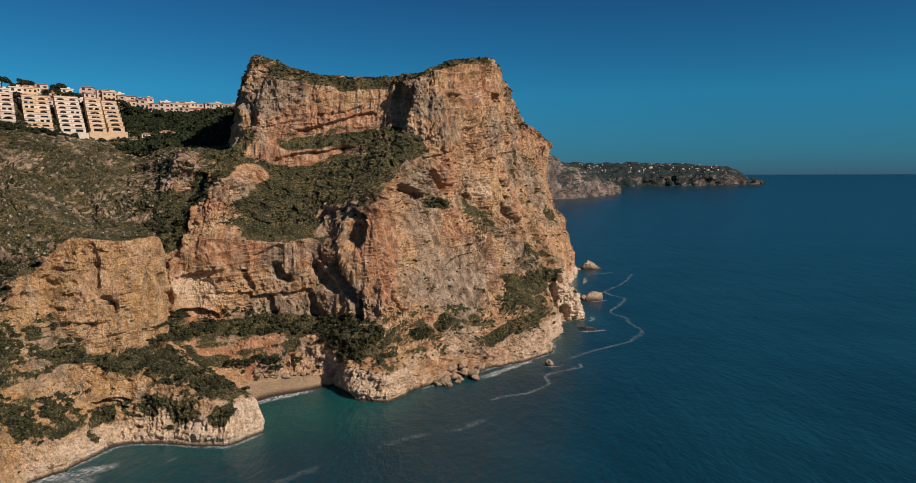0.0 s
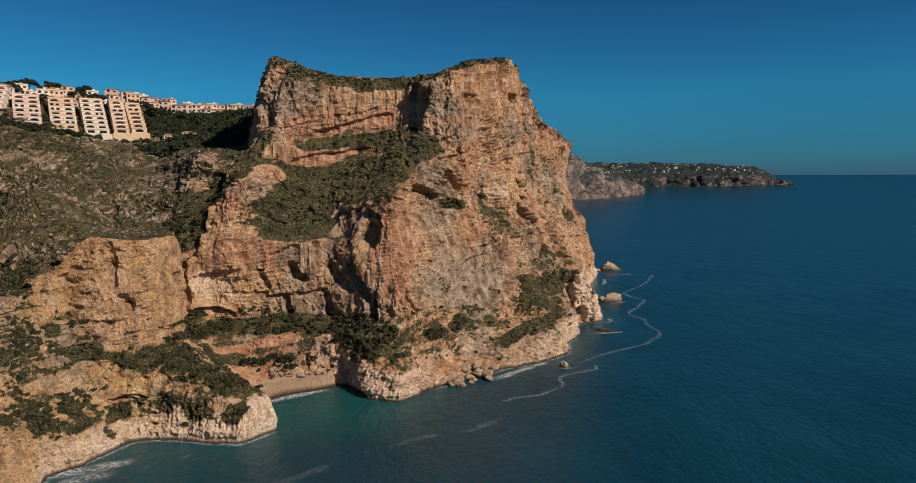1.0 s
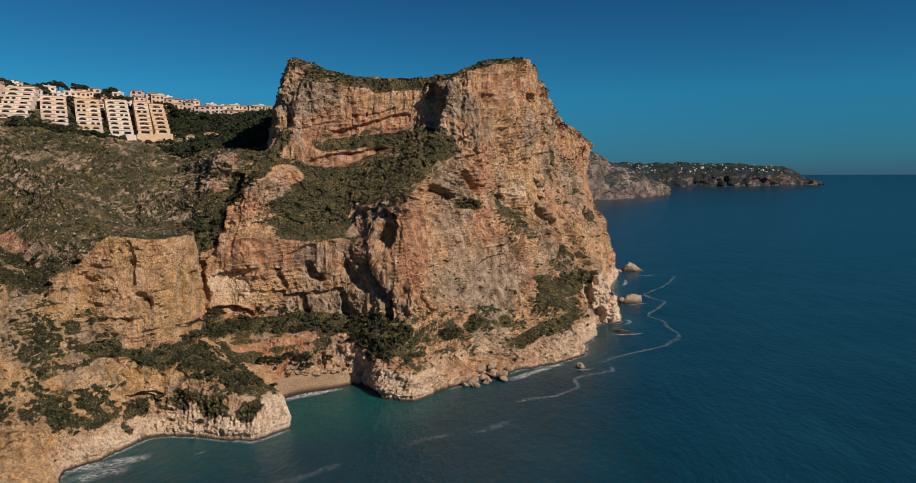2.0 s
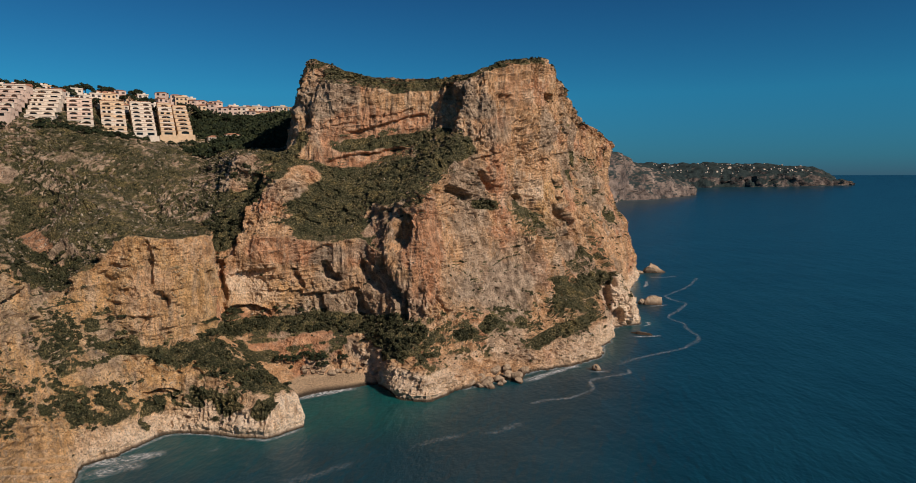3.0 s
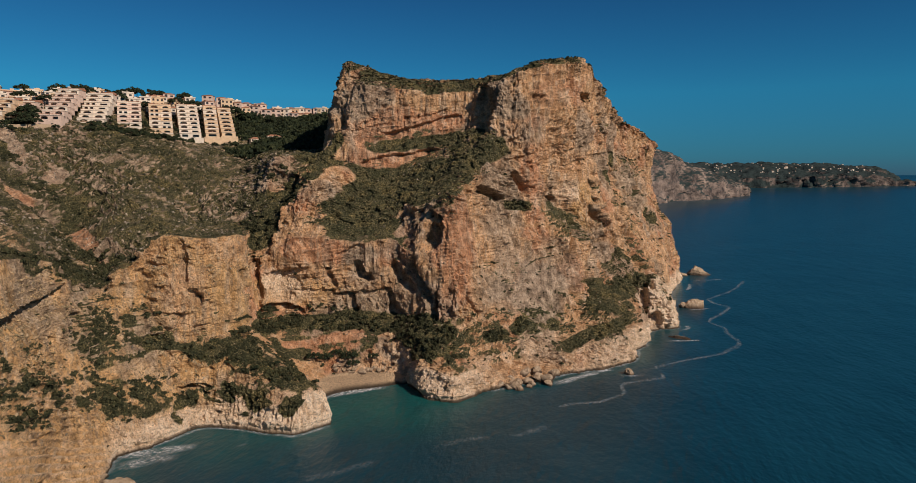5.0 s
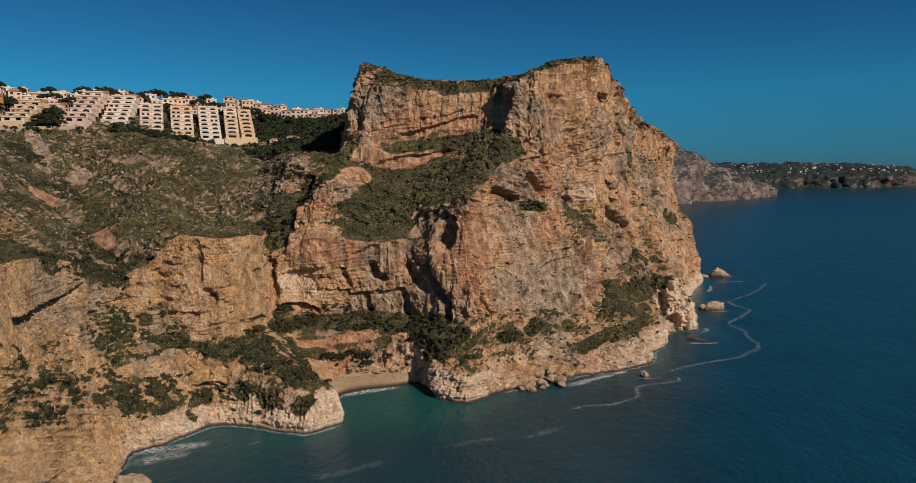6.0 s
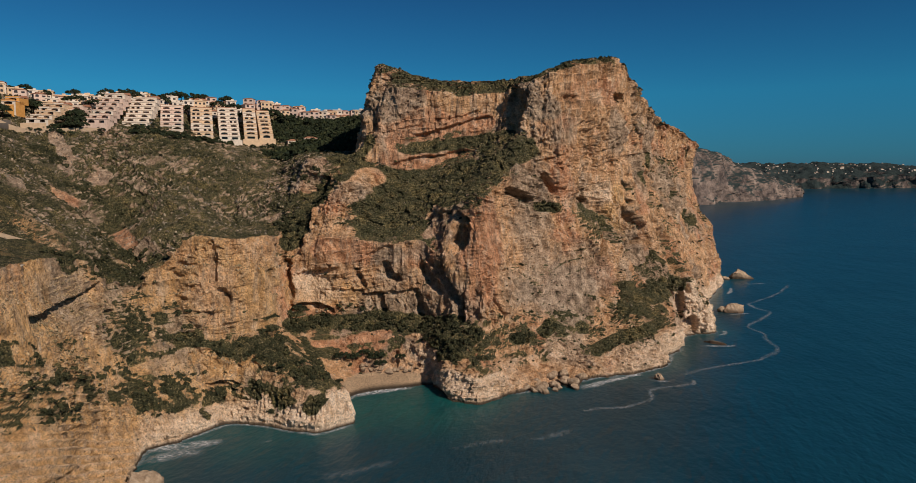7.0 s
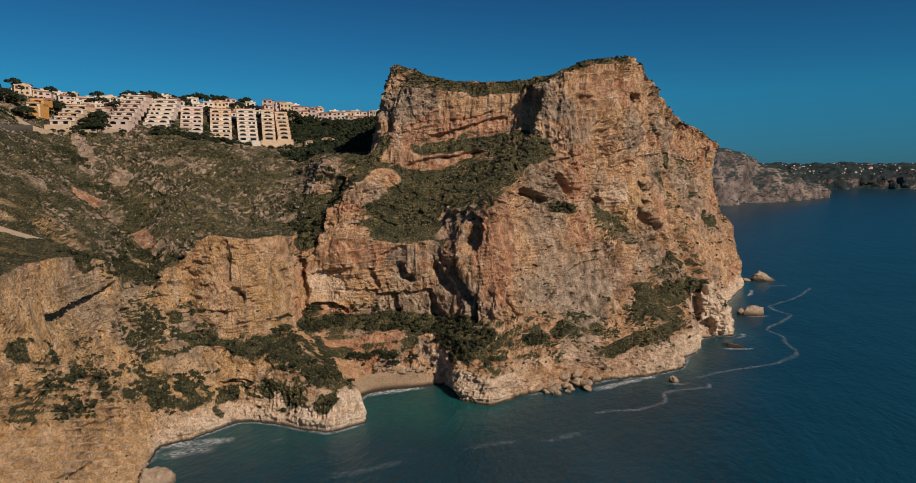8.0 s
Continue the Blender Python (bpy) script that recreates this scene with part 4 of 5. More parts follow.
def build_sea():
    # rings round the start of the flight; the sheet lifts gently far out, so that it meets the horizon within reach
    rad = np.concatenate([np.arange(0.5, 900, 5.0), np.linspace(900, 4985, 60)])
    ang = np.linspace(0, 2 * math.pi, 421)
    a, r = np.meshgrid(ang, rad, indexing="ij")
    lift = 124 * (np.clip(r - 1500, 0, None) / 3490) ** 2
    g = np.stack([r * np.sin(a), r * np.cos(a), lift], 2)
    shore = np.array(SECTIONS, float)[:, 1, :2]
    pts = np.concatenate([np.linspace(s, e, 12)[:-1] for s, e in zip(shore[:-1], shore[1:])])
    flat = g[:, :, :2].reshape(-1, 2)
    dist = np.full(len(flat), 1e9)
    for s in pts:
        dist = np.minimum(dist, np.hypot(flat[:, 0] - s[0], flat[:, 1] - s[1]))
    cove = np.exp(-(((flat[:, 0] + 62) / 34) ** 2 + ((flat[:, 1] - 282) / 30) ** 2)) + 0.4 * np.exp(-(((flat[:, 0] + 105) / 25) ** 2 + ((flat[:, 1] - 222) / 16) ** 2))
    p3 = np.concatenate([flat, np.zeros((len(flat), 1))], 1)
    shoal = np.clip(cove * (0.8 + 0.5 * fbm(p3 / 18.0, 3, 91)) + 0.30 * smooth(18, 2, dist), 0, 1)
    ob = grid_mesh("water", g[:, ::-1], sea_material(), (("shoal", shoal.reshape(r.shape)[:, ::-1]),))
    return tagged(ob, "deep blue sea, turquoise over the sand of the cove", "sea", kind="structure")


SEA = build_sea()


# ---- builders ----
class Geo:
    """Collects vertices and faces of one part."""

    def __init__(self):
        self.v, self.f = [], []

    def add(self, verts, faces):
        k = len(self.v)
        self.v += [tuple(p) for p in verts]
        self.f += [tuple(k + i for i in f) for f in faces]
        return self

    def box(self, x0, x1, y0, y1, z0, z1):
        return self.add([(x0, y0, z0), (x1, y0, z0), (x1, y1, z0), (x0, y1, z0), (x0, y0, z1), (x1, y0, z1), (x1, y1, z1), (x0, y1, z1)],
                        [(0, 3, 2, 1), (4, 5, 6, 7), (0, 1, 5, 4), (1, 2, 6, 5), (2, 3, 7, 6), (3, 0, 4, 7)])

    def prism(self, outline, y0, y1):
        """A plate from an outline in x, z, from y0 to y1."""
        n = len(outline)
        return self.add([(x, y0, z) for x, z in outline] + [(x, y1, z) for x, z in outline],
                        [tuple(range(n)), tuple(range(2 * n - 1, n - 1, -1))] + [(i, i + n, (i + 1) % n + n, (i + 1) % n) for i in range(n)])

    def mesh(self, name, mat, shade=False):
        me = bpy.data.meshes.new(name)
        me.from_pydata(self.v, [], self.f)
        me.materials.append(mat)
        if shade:
            me.polygons.foreach_set("use_smooth", [True] * len(me.polygons))
        me.update()
        return me


def part(name, geo, mat, parent, label=""):
    ob = new(name, geo.mesh(name, mat) if isinstance(geo, Geo) else geo)
    ob.parent = parent
    if label:
        ob["label"] = label
    return ob


def thing(name, at, label, category, group="", turn=0.0, size=1.0):
    ob = new(name)
    ob.location, ob.rotation_euler, ob.scale = at, (0, 0, turn), (size, size, size)
    return tagged(ob, label, category, group)


def soup(name, verts, tris, mat, attrs=()):
    """One mesh from arrays of vertices and triangles."""
    me = bpy.data.meshes.new(name)
    me.vertices.add(len(verts))
    me.vertices.foreach_set("co", np.ascontiguousarray(verts, np.float32).reshape(-1))
    me.loops.add(tris.size)
    me.loops.foreach_set("vertex_index", np.ascontiguousarray(tris, np.int32).reshape(-1))
    me.polygons.add(len(tris))
    me.polygons.foreach_set("loop_start", np.arange(0, tris.size, 3, dtype=np.int32))
    me.update(calc_edges=True)
    me.materials.append(mat)
    return me


# ---- more materials ----
def island_material(name, stops, rough=0.85, bump=None):
    m, nt, b = material(name, rough)
    geo = nt.nodes.new("ShaderNodeNewGeometry")
    col = ramp_node(nt, geo.outputs["Random Per Island"], stops)
    big = noise_node(nt, 0.16, 4)
    col = mix_node(nt, 0.85, col, ramp_node(nt, big, [(0.34, (0.55, 0.62, 0.55)), (0.5, (1, 1, 1)), (0.66, (1.5, 1.4, 1.2))]), "MULTIPLY")
    nt.links.new(col, b.inputs["Base Color"])
    return m


def plaster(name, col, var=0.12):
    m, nt, b = material(name, 0.85)
    n = noise_node(nt, 0.6, 5)
    lo, hi = tuple(c * (1 - var * 1.6) for c in col), tuple(min(1, c * (1 + var)) for c in col)
    c = ramp_node(nt, n, [(0.3, lo), (0.6, col), (0.8, hi)])
    info = nt.nodes.new("ShaderNodeObjectInfo")
    c = mix_node(nt, 0.5, c, ramp_node(nt, info.outputs["Random"], [(0.0, (0.84, 0.82, 0.80)), (1.0, (1.1, 1.08, 1.06))]), "MULTIPLY")
    nt.links.new(c, b.inputs["Base Color"])
    return m


LEAF = island_material("scrub_leaves", [(0.0, (0.022, 0.026, 0.012)), (0.5, (0.042, 0.044, 0.020)), (0.85, (0.066, 0.062, 0.029)), (1.0, (0.09, 0.08, 0.04))])
PINE = island_material("pine_needles", [(0.0, (0.012, 0.020, 0.010)), (0.6, (0.026, 0.036, 0.015)), (1.0, (0.05, 0.055, 0.022))])
STONE = island_material("loose_stone", [(0.0, (0.10, 0.082, 0.064)), (0.5, (0.21, 0.172, 0.132)), (1.0, (0.38, 0.315, 0.245))])
PALE_STONE = island_material("pale_stone", [(0.0, (0.15, 0.105, 0.06)), (0.5, (0.28, 0.20, 0.115)), (1.0, (0.42, 0.31, 0.19))])
BARK = plaster("bark", (0.09, 0.06, 0.04))
CREAM, PINK, WHITE_WALL, OCHRE = plaster("cream_render", (0.70, 0.51, 0.33)), plaster("pink_render", (0.70, 0.53, 0.43)), plaster("white_render", (0.76, 0.66, 0.54)), plaster("ochre_render", (0.72, 0.36, 0.10))
TILE = plaster("roof_tile", (0.46, 0.22, 0.13), 0.25)
GLASS, _nt, _b = material("dark_glazing", 0.15)
_b.inputs["Base Color"].default_value = (0.05, 0.04, 0.035, 1)
_b.inputs["Specular IOR Level"].default_value = 0.5
CONCRETE = plaster("pale_concrete", (0.36, 0.27, 0.18))
ASPHALT = plaster("worn_asphalt", (0.14, 0.12, 0.10))


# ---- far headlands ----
def far_hazy_rock():
    m, nt, b = material("distant_hazy_rock", 1.0)
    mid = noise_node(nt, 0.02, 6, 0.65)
    # sea haze is put into these base tones: duller rock, bluer scrub
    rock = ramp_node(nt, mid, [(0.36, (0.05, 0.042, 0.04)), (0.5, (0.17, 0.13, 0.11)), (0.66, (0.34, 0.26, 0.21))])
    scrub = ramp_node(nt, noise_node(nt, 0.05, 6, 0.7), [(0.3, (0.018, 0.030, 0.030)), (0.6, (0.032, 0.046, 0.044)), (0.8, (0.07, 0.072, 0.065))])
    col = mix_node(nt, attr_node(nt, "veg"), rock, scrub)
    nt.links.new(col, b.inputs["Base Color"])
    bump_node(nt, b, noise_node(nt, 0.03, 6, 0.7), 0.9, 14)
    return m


FAR_HAZY_ROCK = far_hazy_rock()


def headland(name, spine, label, seed, lump, lower):
    """A long far cape. spine: x, y, level of the sea, top of the shore cliff, crest, depth inland."""
    c = []
    for x, y, sea, lip, crest, deep in spine:
        dx, dy = x / math.hypot(x, y), y / math.hypot(x, y)
        at = lambda d, z: (x + dx * d, y + dy * d, z)
        c.append([at(-12, sea - 25), at(0, sea - 2), at(8, sea + (lip - sea) * 0.55), at(14, lip), at(deep * 0.35, lip + (crest - lip) * 0.5), at(deep * 0.7, lip + (crest - lip) * 0.88), at(deep, crest), at(deep * 1.5, crest - 12), at(deep * 2.2, sea - 30)])
    c = np.array(c, float)
    g = loft(c, [4, 12, 10, 22, 20, 16, 10, 6], 9, 0.9)
    n = grid_normals(g)
    p, nn = g.reshape(-1, 3), n.reshape(-1, 3)
    d = fbm(p / 120.0, 4, seed) * lump * 1.6 + fbm(p * np.array([0.03, 0.03, 0.006]), 3, seed + 5) * lump
    f1, gp, val = cells(p / 40.0, seed + 9)
    d += (val - 0.5) * lump
    edge = np.tile(smooth(0, 8, np.arange(g.shape[1])), g.shape[0])
    q = (p + nn * np.array([1, 1, 0.5]) * (d * edge)[:, None]).reshape(g.shape)
    rn = grid_normals(q).reshape(-1, 3)
    veg = smooth(lower, lower + 0.25, rn[:, 2] + 0.25 * fbm(p / 50.0, 3, seed + 2))
    ob = grid_mesh(name, q, FAR_HAZY_ROCK, (("veg", veg),))
    return tagged(ob, label, "headland", kind="structure"), q, rn


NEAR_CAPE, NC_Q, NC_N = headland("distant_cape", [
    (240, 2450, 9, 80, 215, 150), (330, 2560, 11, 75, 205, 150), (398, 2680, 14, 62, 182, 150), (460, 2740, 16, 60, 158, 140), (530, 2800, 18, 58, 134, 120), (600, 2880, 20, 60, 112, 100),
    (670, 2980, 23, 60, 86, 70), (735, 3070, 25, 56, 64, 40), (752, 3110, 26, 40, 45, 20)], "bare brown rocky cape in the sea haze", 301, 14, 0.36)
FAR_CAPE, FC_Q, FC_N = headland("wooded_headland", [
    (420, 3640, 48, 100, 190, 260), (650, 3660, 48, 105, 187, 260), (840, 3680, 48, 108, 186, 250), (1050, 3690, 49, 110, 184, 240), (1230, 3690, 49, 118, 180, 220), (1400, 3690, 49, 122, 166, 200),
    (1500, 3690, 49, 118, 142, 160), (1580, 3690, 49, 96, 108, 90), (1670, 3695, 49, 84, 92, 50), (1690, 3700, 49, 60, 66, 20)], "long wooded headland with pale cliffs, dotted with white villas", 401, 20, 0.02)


# ---- scrub and loose stone scattered over the slopes ----
def clump(rng, leaves, size, core=0.62, squash=0.75):
    """A bush: a small dark core and many leaf sprays standing off it."""
    v, t = [], []
    dirs = rng.normal(size=(leaves, 3))
    dirs /= np.linalg.norm(dirs, axis=1)[:, None]
    dirs[:, 2] = np.abs(dirs[:, 2]) * 1.1 - 0.25
    for d in dirs:
        c = d * rng.uniform(0.6, 1.0) * np.array([1, 1, squash])
        a = rng.normal(size=3)
        a /= np.linalg.norm(a)
        b = np.cross(a, d + rng.normal(size=3) * 0.5)
        b /= max(np.linalg.norm(b), 1e-3)
        s = size * rng.uniform(0.7, 1.3)
        k = len(v)
        v += [c + a * s, c - a * s * 0.6 + b * s * 0.8, c - a * s * 0.6 - b * s * 0.8]
        t.append((k, k + 1, k + 2))
    k = len(v)
    bm = bmesh.new()
    bmesh.ops.create_icosphere(bm, subdivisions=1, radius=core)
    for p in bm.verts:
        v.append(np.array(p.co) * (1 + 0.3 * rng.normal()) * np.array([1, 1, squash]))
    t += [tuple(k + q.index for q in f.verts) for f in bm.faces]
    bm.free()
    return np.array(v), np.array(t)


def stone(rng):
    bm = bmesh.new()
    bmesh.ops.create_icosphere(bm, subdivisions=1, radius=1)
    v = np.array([p.co for p in bm.verts])
    t = np.array([[q.index for q in f.verts] for f in bm.faces])
    bm.free()
    v = v * (1 + 0.28 * rng.normal(size=(len(v), 1))) * rng.uniform(0.6, 1.2, 3) * np.array([1, 1, 0.7])
    return v, t


def scatter(name, templates, places, sizes, mat, rng, label, category, lean=0.25):
    verts, tris, k = [], [], 0
    for at, s in zip(places, sizes):
        v, t = templates[rng.integers(len(templates))]
        a = rng.uniform(0, 2 * math.pi)
        r = np.array([[math.cos(a), -math.sin(a), 0], [math.sin(a), math.cos(a), 0], [rng.normal() * lean, rng.normal() * lean, 1]])
        verts.append((v * s) @ r.T + at)
        tris.append(t + k)
        k += len(v)
    ob = new(name, soup(name, np.concatenate(verts), np.concatenate(tris), mat))
    return tagged(ob, label, category, kind="stuff")


RNG = np.random.default_rng(7)
NU, NV = GROUND.shape[:2]
AREA = np.linalg.norm(np.cross(np.gradient(GROUND, axis=0), np.gradient(GROUND, axis=1)), axis=2).reshape(-1)
SEEN = (np.arange(NV)[None, :] < sum(COUNTS[:10]) + 4) & (np.arange(NU)[:, None] > 30)
SEEN = SEEN.reshape(-1) & (FLAT_G[:, 2] > 4)
SLOPE = GROUND_N[:, 2]
HILL = smooth(-140, -170, FLAT_G[:, 0])
TERRACE = np.zeros(len(FLAT_G))
for zx, zy, zz, rad, add, tall in GREENS:
    TERRACE = np.maximum(TERRACE, (np.sqrt((FLAT_G[:, 0] - zx) ** 2 + (FLAT_G[:, 1] - zy) ** 2 + (FLAT_G[:, 2] - zz) ** 2) < rad * 0.95) * tall)
for line, rad, add, tall in GROWTH:
    if tall:
        k, dist, level, beyond = along_line(FLAT_G, line, rad * 1.5)
        TERRACE[k] = np.maximum(TERRACE[k], dist < rad * 0.95)
PATCH = smooth(-0.15, 0.3, fbm(FLAT_G / 22.0, 4, 131))


def pick(weight, count):
    w = weight * AREA * SEEN
    return RNG.choice(len(w), size=count, replace=False, p=w / w.sum())


BUSHES = [clump(RNG, 30, 0.4) for _ in range(7)]
STONES = [stone(RNG) for _ in range(8)]
k = pick(smooth(0.3, 0.65, SLOPE) * (0.015 + VEG * (0.1 + PATCH)), 9500)
scatter("scrub", BUSHES, FLAT_G[k], RNG.uniform(0.35, 1.1, len(k)) * (0.75 + 0.45 * (FLAT_G[k, 1] > 300)), LEAF, RNG, "low dark green Mediterranean scrub over the rocky slopes", "scrub")
k = pick((SLOPE > 0.35) * TERRACE * np.where(FLAT_G[:, 1] < 300, 0.45 * (VEG > 0.3), 1.0) * (0.15 + smooth(-0.2, 0.2, fbm(FLAT_G / 6.0, 3, 151))), 1300)
scatter("thicket", BUSHES, FLAT_G[k] + np.array([0, 0, 0.5]), RNG.uniform(0.5, 1.9, len(k)), LEAF, RNG, "dense dark green thickets on the terraces above the cove", "thicket")
k = pick(smooth(0.2, 0.55, SLOPE) * (0.08 + HILL * smooth(215, 260, FLAT_G[:, 1])) * (1.15 - PATCH), 11500)
scatter("loose_rock", STONES, FLAT_G[k], RNG.uniform(0.2, 0.75, len(k)) ** 1.6 * 1.35, STONE, RNG, "grey limestone lumps breaking through the scrub", "rocks", 0.5)
WEST = smooth(-92, -105, FLAT_G[:, 0]) * smooth(310, 290, FLAT_G[:, 1]) * smooth(120, 135, FLAT_G[:, 1]) * (FLAT_G[:, 2] > np.maximum(11, 35 - 0.35 * (FLAT_G[:, 1] - 143))) * (FLAT_G[:, 2] < 70)
k = pick(smooth(0.25, 0.5, SLOPE) * WEST * (VEG < 0.35) * (0.3 + smooth(-0.1, 0.2, fbm(FLAT_G / 9.0, 3, 211))), 4500)
scatter("rubble", STONES, FLAT_G[k], RNG.uniform(0.3, 0.8, len(k)) ** 2.0 * 0.95, PALE_STONE, RNG, "pale tan rubble over the lower slope", "rocks", 0.5)
k = pick(smooth(0.25, 0.5, SLOPE) * WEST * (VEG > 0.12) * smooth(-0.1, 0.15, fbm(FLAT_G / 7.0, 3, 217)), 2600)
scatter("shrub", BUSHES, FLAT_G[k], RNG.uniform(0.3, 1.0, len(k)) ** 1.4 * 1.3, LEAF, RNG, "dark rounded shrubs dotted over the lower slope", "shrubs")
k = pick(smooth(0.02, 0.3, SLOPE) * (FLAT_G[:, 2] > 14) * ((FLAT_G[:, 0] > -100) | (FLAT_G[:, 1] > 310)) * (0.2 + PATCH), 3200)
scatter("tuft", BUSHES, FLAT_G[k], RNG.uniform(0.25, 0.75, len(k)), LEAF, RNG, "small dark shrubs rooted in cracks of the cliff", "shrubs")
# dark hedges and bushes before and between the terraced blocks, and the wood on the slope beside them
WOOD = ((FLAT_G[:, 0] > -268) & (FLAT_G[:, 0] < -138) & (FLAT_G[:, 1] > np.where(FLAT_G[:, 0] < -225, 488, 440)) & (FLAT_G[:, 1] < 598)).astype(float)
k = pick(WOOD, 2300)
scatter("wood", BUSHES, FLAT_G[k] + np.array([0, 0, 1.2]), RNG.uniform(1.8, 3.6, len(k)), PINE, RNG, "dark green pine wood covering the saddle slope", "wood")
LX, LY = np.array([0.675, 0.737]), np.array([-0.737, 0.675])      # along the terraced rows, and uphill
ROW0 = np.array([-322.0, 384.0])
along = (FLAT_G[:, :2] - ROW0) @ LX
uphill = (FLAT_G[:, :2] - ROW0) @ LY
HEDGE = ((along > -75) & (along < 135) & (uphill > -13) & (uphill < -2)).astype(float) * PATCH
k = pick(HEDGE, 260)
scatter("hedge", BUSHES, FLAT_G[k] + np.array([0, 0, 0.6]), RNG.uniform(1.0, 2.0, len(k)), PINE, RNG, "dark bushes along the foot of the terraced houses", "hedge")


# ---- terraced apartment blocks ----
STEP = 4.8


def facade(width, openings, h):
    """A front wall 0.4 m thick with arched or square openings: centre, width, sill, head, arched."""
    g = Geo()
    x = 0.0
    for c, w, sill, head, arched in openings:
        g.box(x, c - w / 2, 0, 0.4, 0, h)
        if sill > 0.05:
            g.box(c - w / 2, c + w / 2, 0, 0.4, 0, sill)
        if arched:
            rise = min(w * 0.3, h - head - 0.35)
            pts = [(c - w / 2 * math.cos(math.pi * i / 8), head + rise * math.sin(math.pi * i / 8)) for i in range(9)]
            for (xa, za), (xb, zb) in zip(pts[:-1], pts[1:]):
                g.prism([(xa, za), (xb, zb), (xb, h), (xa, h)], 0, 0.4)
        else:
            g.box(c - w / 2, c + w / 2, 0, 0.4, head, h)
        x = c + w / 2
    return g.box(x, width, 0, 0.4, 0, h)


def terrace_block(at_along, width, base, storeys, wall, seed, climb, uphill_by=0.0, rise=4.4):
    """climb: the plan direction in which the block steps up the hill."""
    rng = random.Random(seed)
    origin = ROW0 + LX * at_along + LY * uphill_by
    block = thing("apartment_block", (origin[0], origin[1], base), "stepped " + wall[1] + " apartment block with arched terraces climbing the hill", "building", "terraced apartment blocks")
    block.rotation_euler = (0, 0, math.atan2(-climb[0], climb[1]))
    skin = wall[0]
    units = 2 if width > 13 else 1
    uw = width / units
    for i in range(storeys):
        y, z = i * STEP, i * rise
        ops, panes = [], []
        for u in range(units):
            c = uw * (u + 0.5)
            kind = rng.random()
            if kind < 0.55:
                ops.append((c, uw * rng.uniform(0.5, 0.66), 0.9, 1.95, True))
            elif kind < 0.8:
                ops.append((c, uw * rng.uniform(0.45, 0.6), 0.9, 2.55, False))
            else:
                ops.append((c - uw * 0.22, uw * 0.26, 1.0, 2.8, False))
                ops.append((c + uw * 0.2, uw * 0.26, 1.0, 2.8, False))
        low = -7.0 if i == 0 else -1.5
        front = facade(width, ops, rise)
        front.box(0, width, 0, 0.4, low, 0)
        front.v = [(a, b + y, cc + z) for a, b, cc in front.v]
        part("front_wall", front, skin if rng.random() < 0.75 else WHITE_WALL, block)
        part("side_wall", Geo().box(0, width, y + 2.2, y + STEP + 6, z + low, z + rise).box(0, 0.35, y + 0.4, y + 2.2, z + low, z + rise).box(width - 0.35, width, y + 0.4, y + 2.2, z + low, z + rise), skin, block)
        for c, w, sill, head, arched in ops:
            part("window", Geo().box(c - w / 2 + 0.1, c + w / 2 - 0.1, y + 1.9, y + 2.18, z + 0.2, z + head + 0.4), GLASS, block)
        part("terrace_slab", Geo().box(-0.25, width + 0.25, y - 0.4, y + STEP + 0.2, z + rise, z + rise + 0.2), WHITE_WALL, block)
        for u in range(units):
            wall_top = part("parapet", Geo().box(u * uw + 0.15, (u + 1) * uw - 0.15, y - 0.3, y - 0.05, z + rise + 0.2, z + rise + 0.95), skin if rng.random() < 0.7 else WHITE_WALL, block)
            part("coping", Geo().box(u * uw - 0.05, (u + 1) * uw + 0.05, y - 0.4, y + 0.05, z + rise + 0.95, z + rise + 1.07), TILE, wall_top, "terracotta coping")
        if i:
            part("divider", Geo().box(width / 2 - 0.12, width / 2 + 0.12, y - STEP + 0.4, y, z, z + 1.7), skin, block)
    top = storeys * rise
    y = storeys * STEP
    part("roof", Geo().add([(-0.3, y - STEP + 1.8, top + 0.4), (width + 0.3, y - STEP + 1.8, top + 0.4), (width + 0.3, y + 3.6, top + 2.2), (-0.3, y + 3.6, top + 2.2), (-0.3, y + 6.2, top + 0.4), (width + 0.3, y + 6.2, top + 0.4)],
                               [(0, 1, 2, 3), (3, 2, 5, 4), (0, 3, 4), (1, 5, 2), (0, 4, 5, 1)]), TILE, block, "terracotta tiled roof")
    part("garden_wall", Geo().box(-1.2, width + 1.2, -4.2, -3.8, -8, 0.2), skin, block)
    return block


CR, PK, WH, OC = (CREAM, "cream-rendered"), (PINK, "pinkish-rendered"), (WHITE_WALL, "white-rendered"), (OCHRE, "ochre")
for row in ((0.9, 13.5, 138, 7, PK, 1, (-0.29, 0.96), 0, 3.3), (19.9, 16.5, 131, 9, WH, 2, (-0.41, 0.91), 0, 3.3), (46.5, 15.6, 129.5, 8, PK, 3, (-0.58, 0.81), 0, 3.3), (67.4, 15.4, 129, 8, CR, 4, (-0.575, 0.82), 0, 3.3), (87.6, 14.6, 130, 8, WH, 5, (-0.58, 0.815), 0, 3.3),
            (106.0, 9.6, 131, 8, CR, 6, (-0.55, 0.835), 0, 3.2), (117.9, 9.8, 132, 7, CR, 7, (-0.58, 0.815), 0, 3.3)):
    terrace_block(*row)
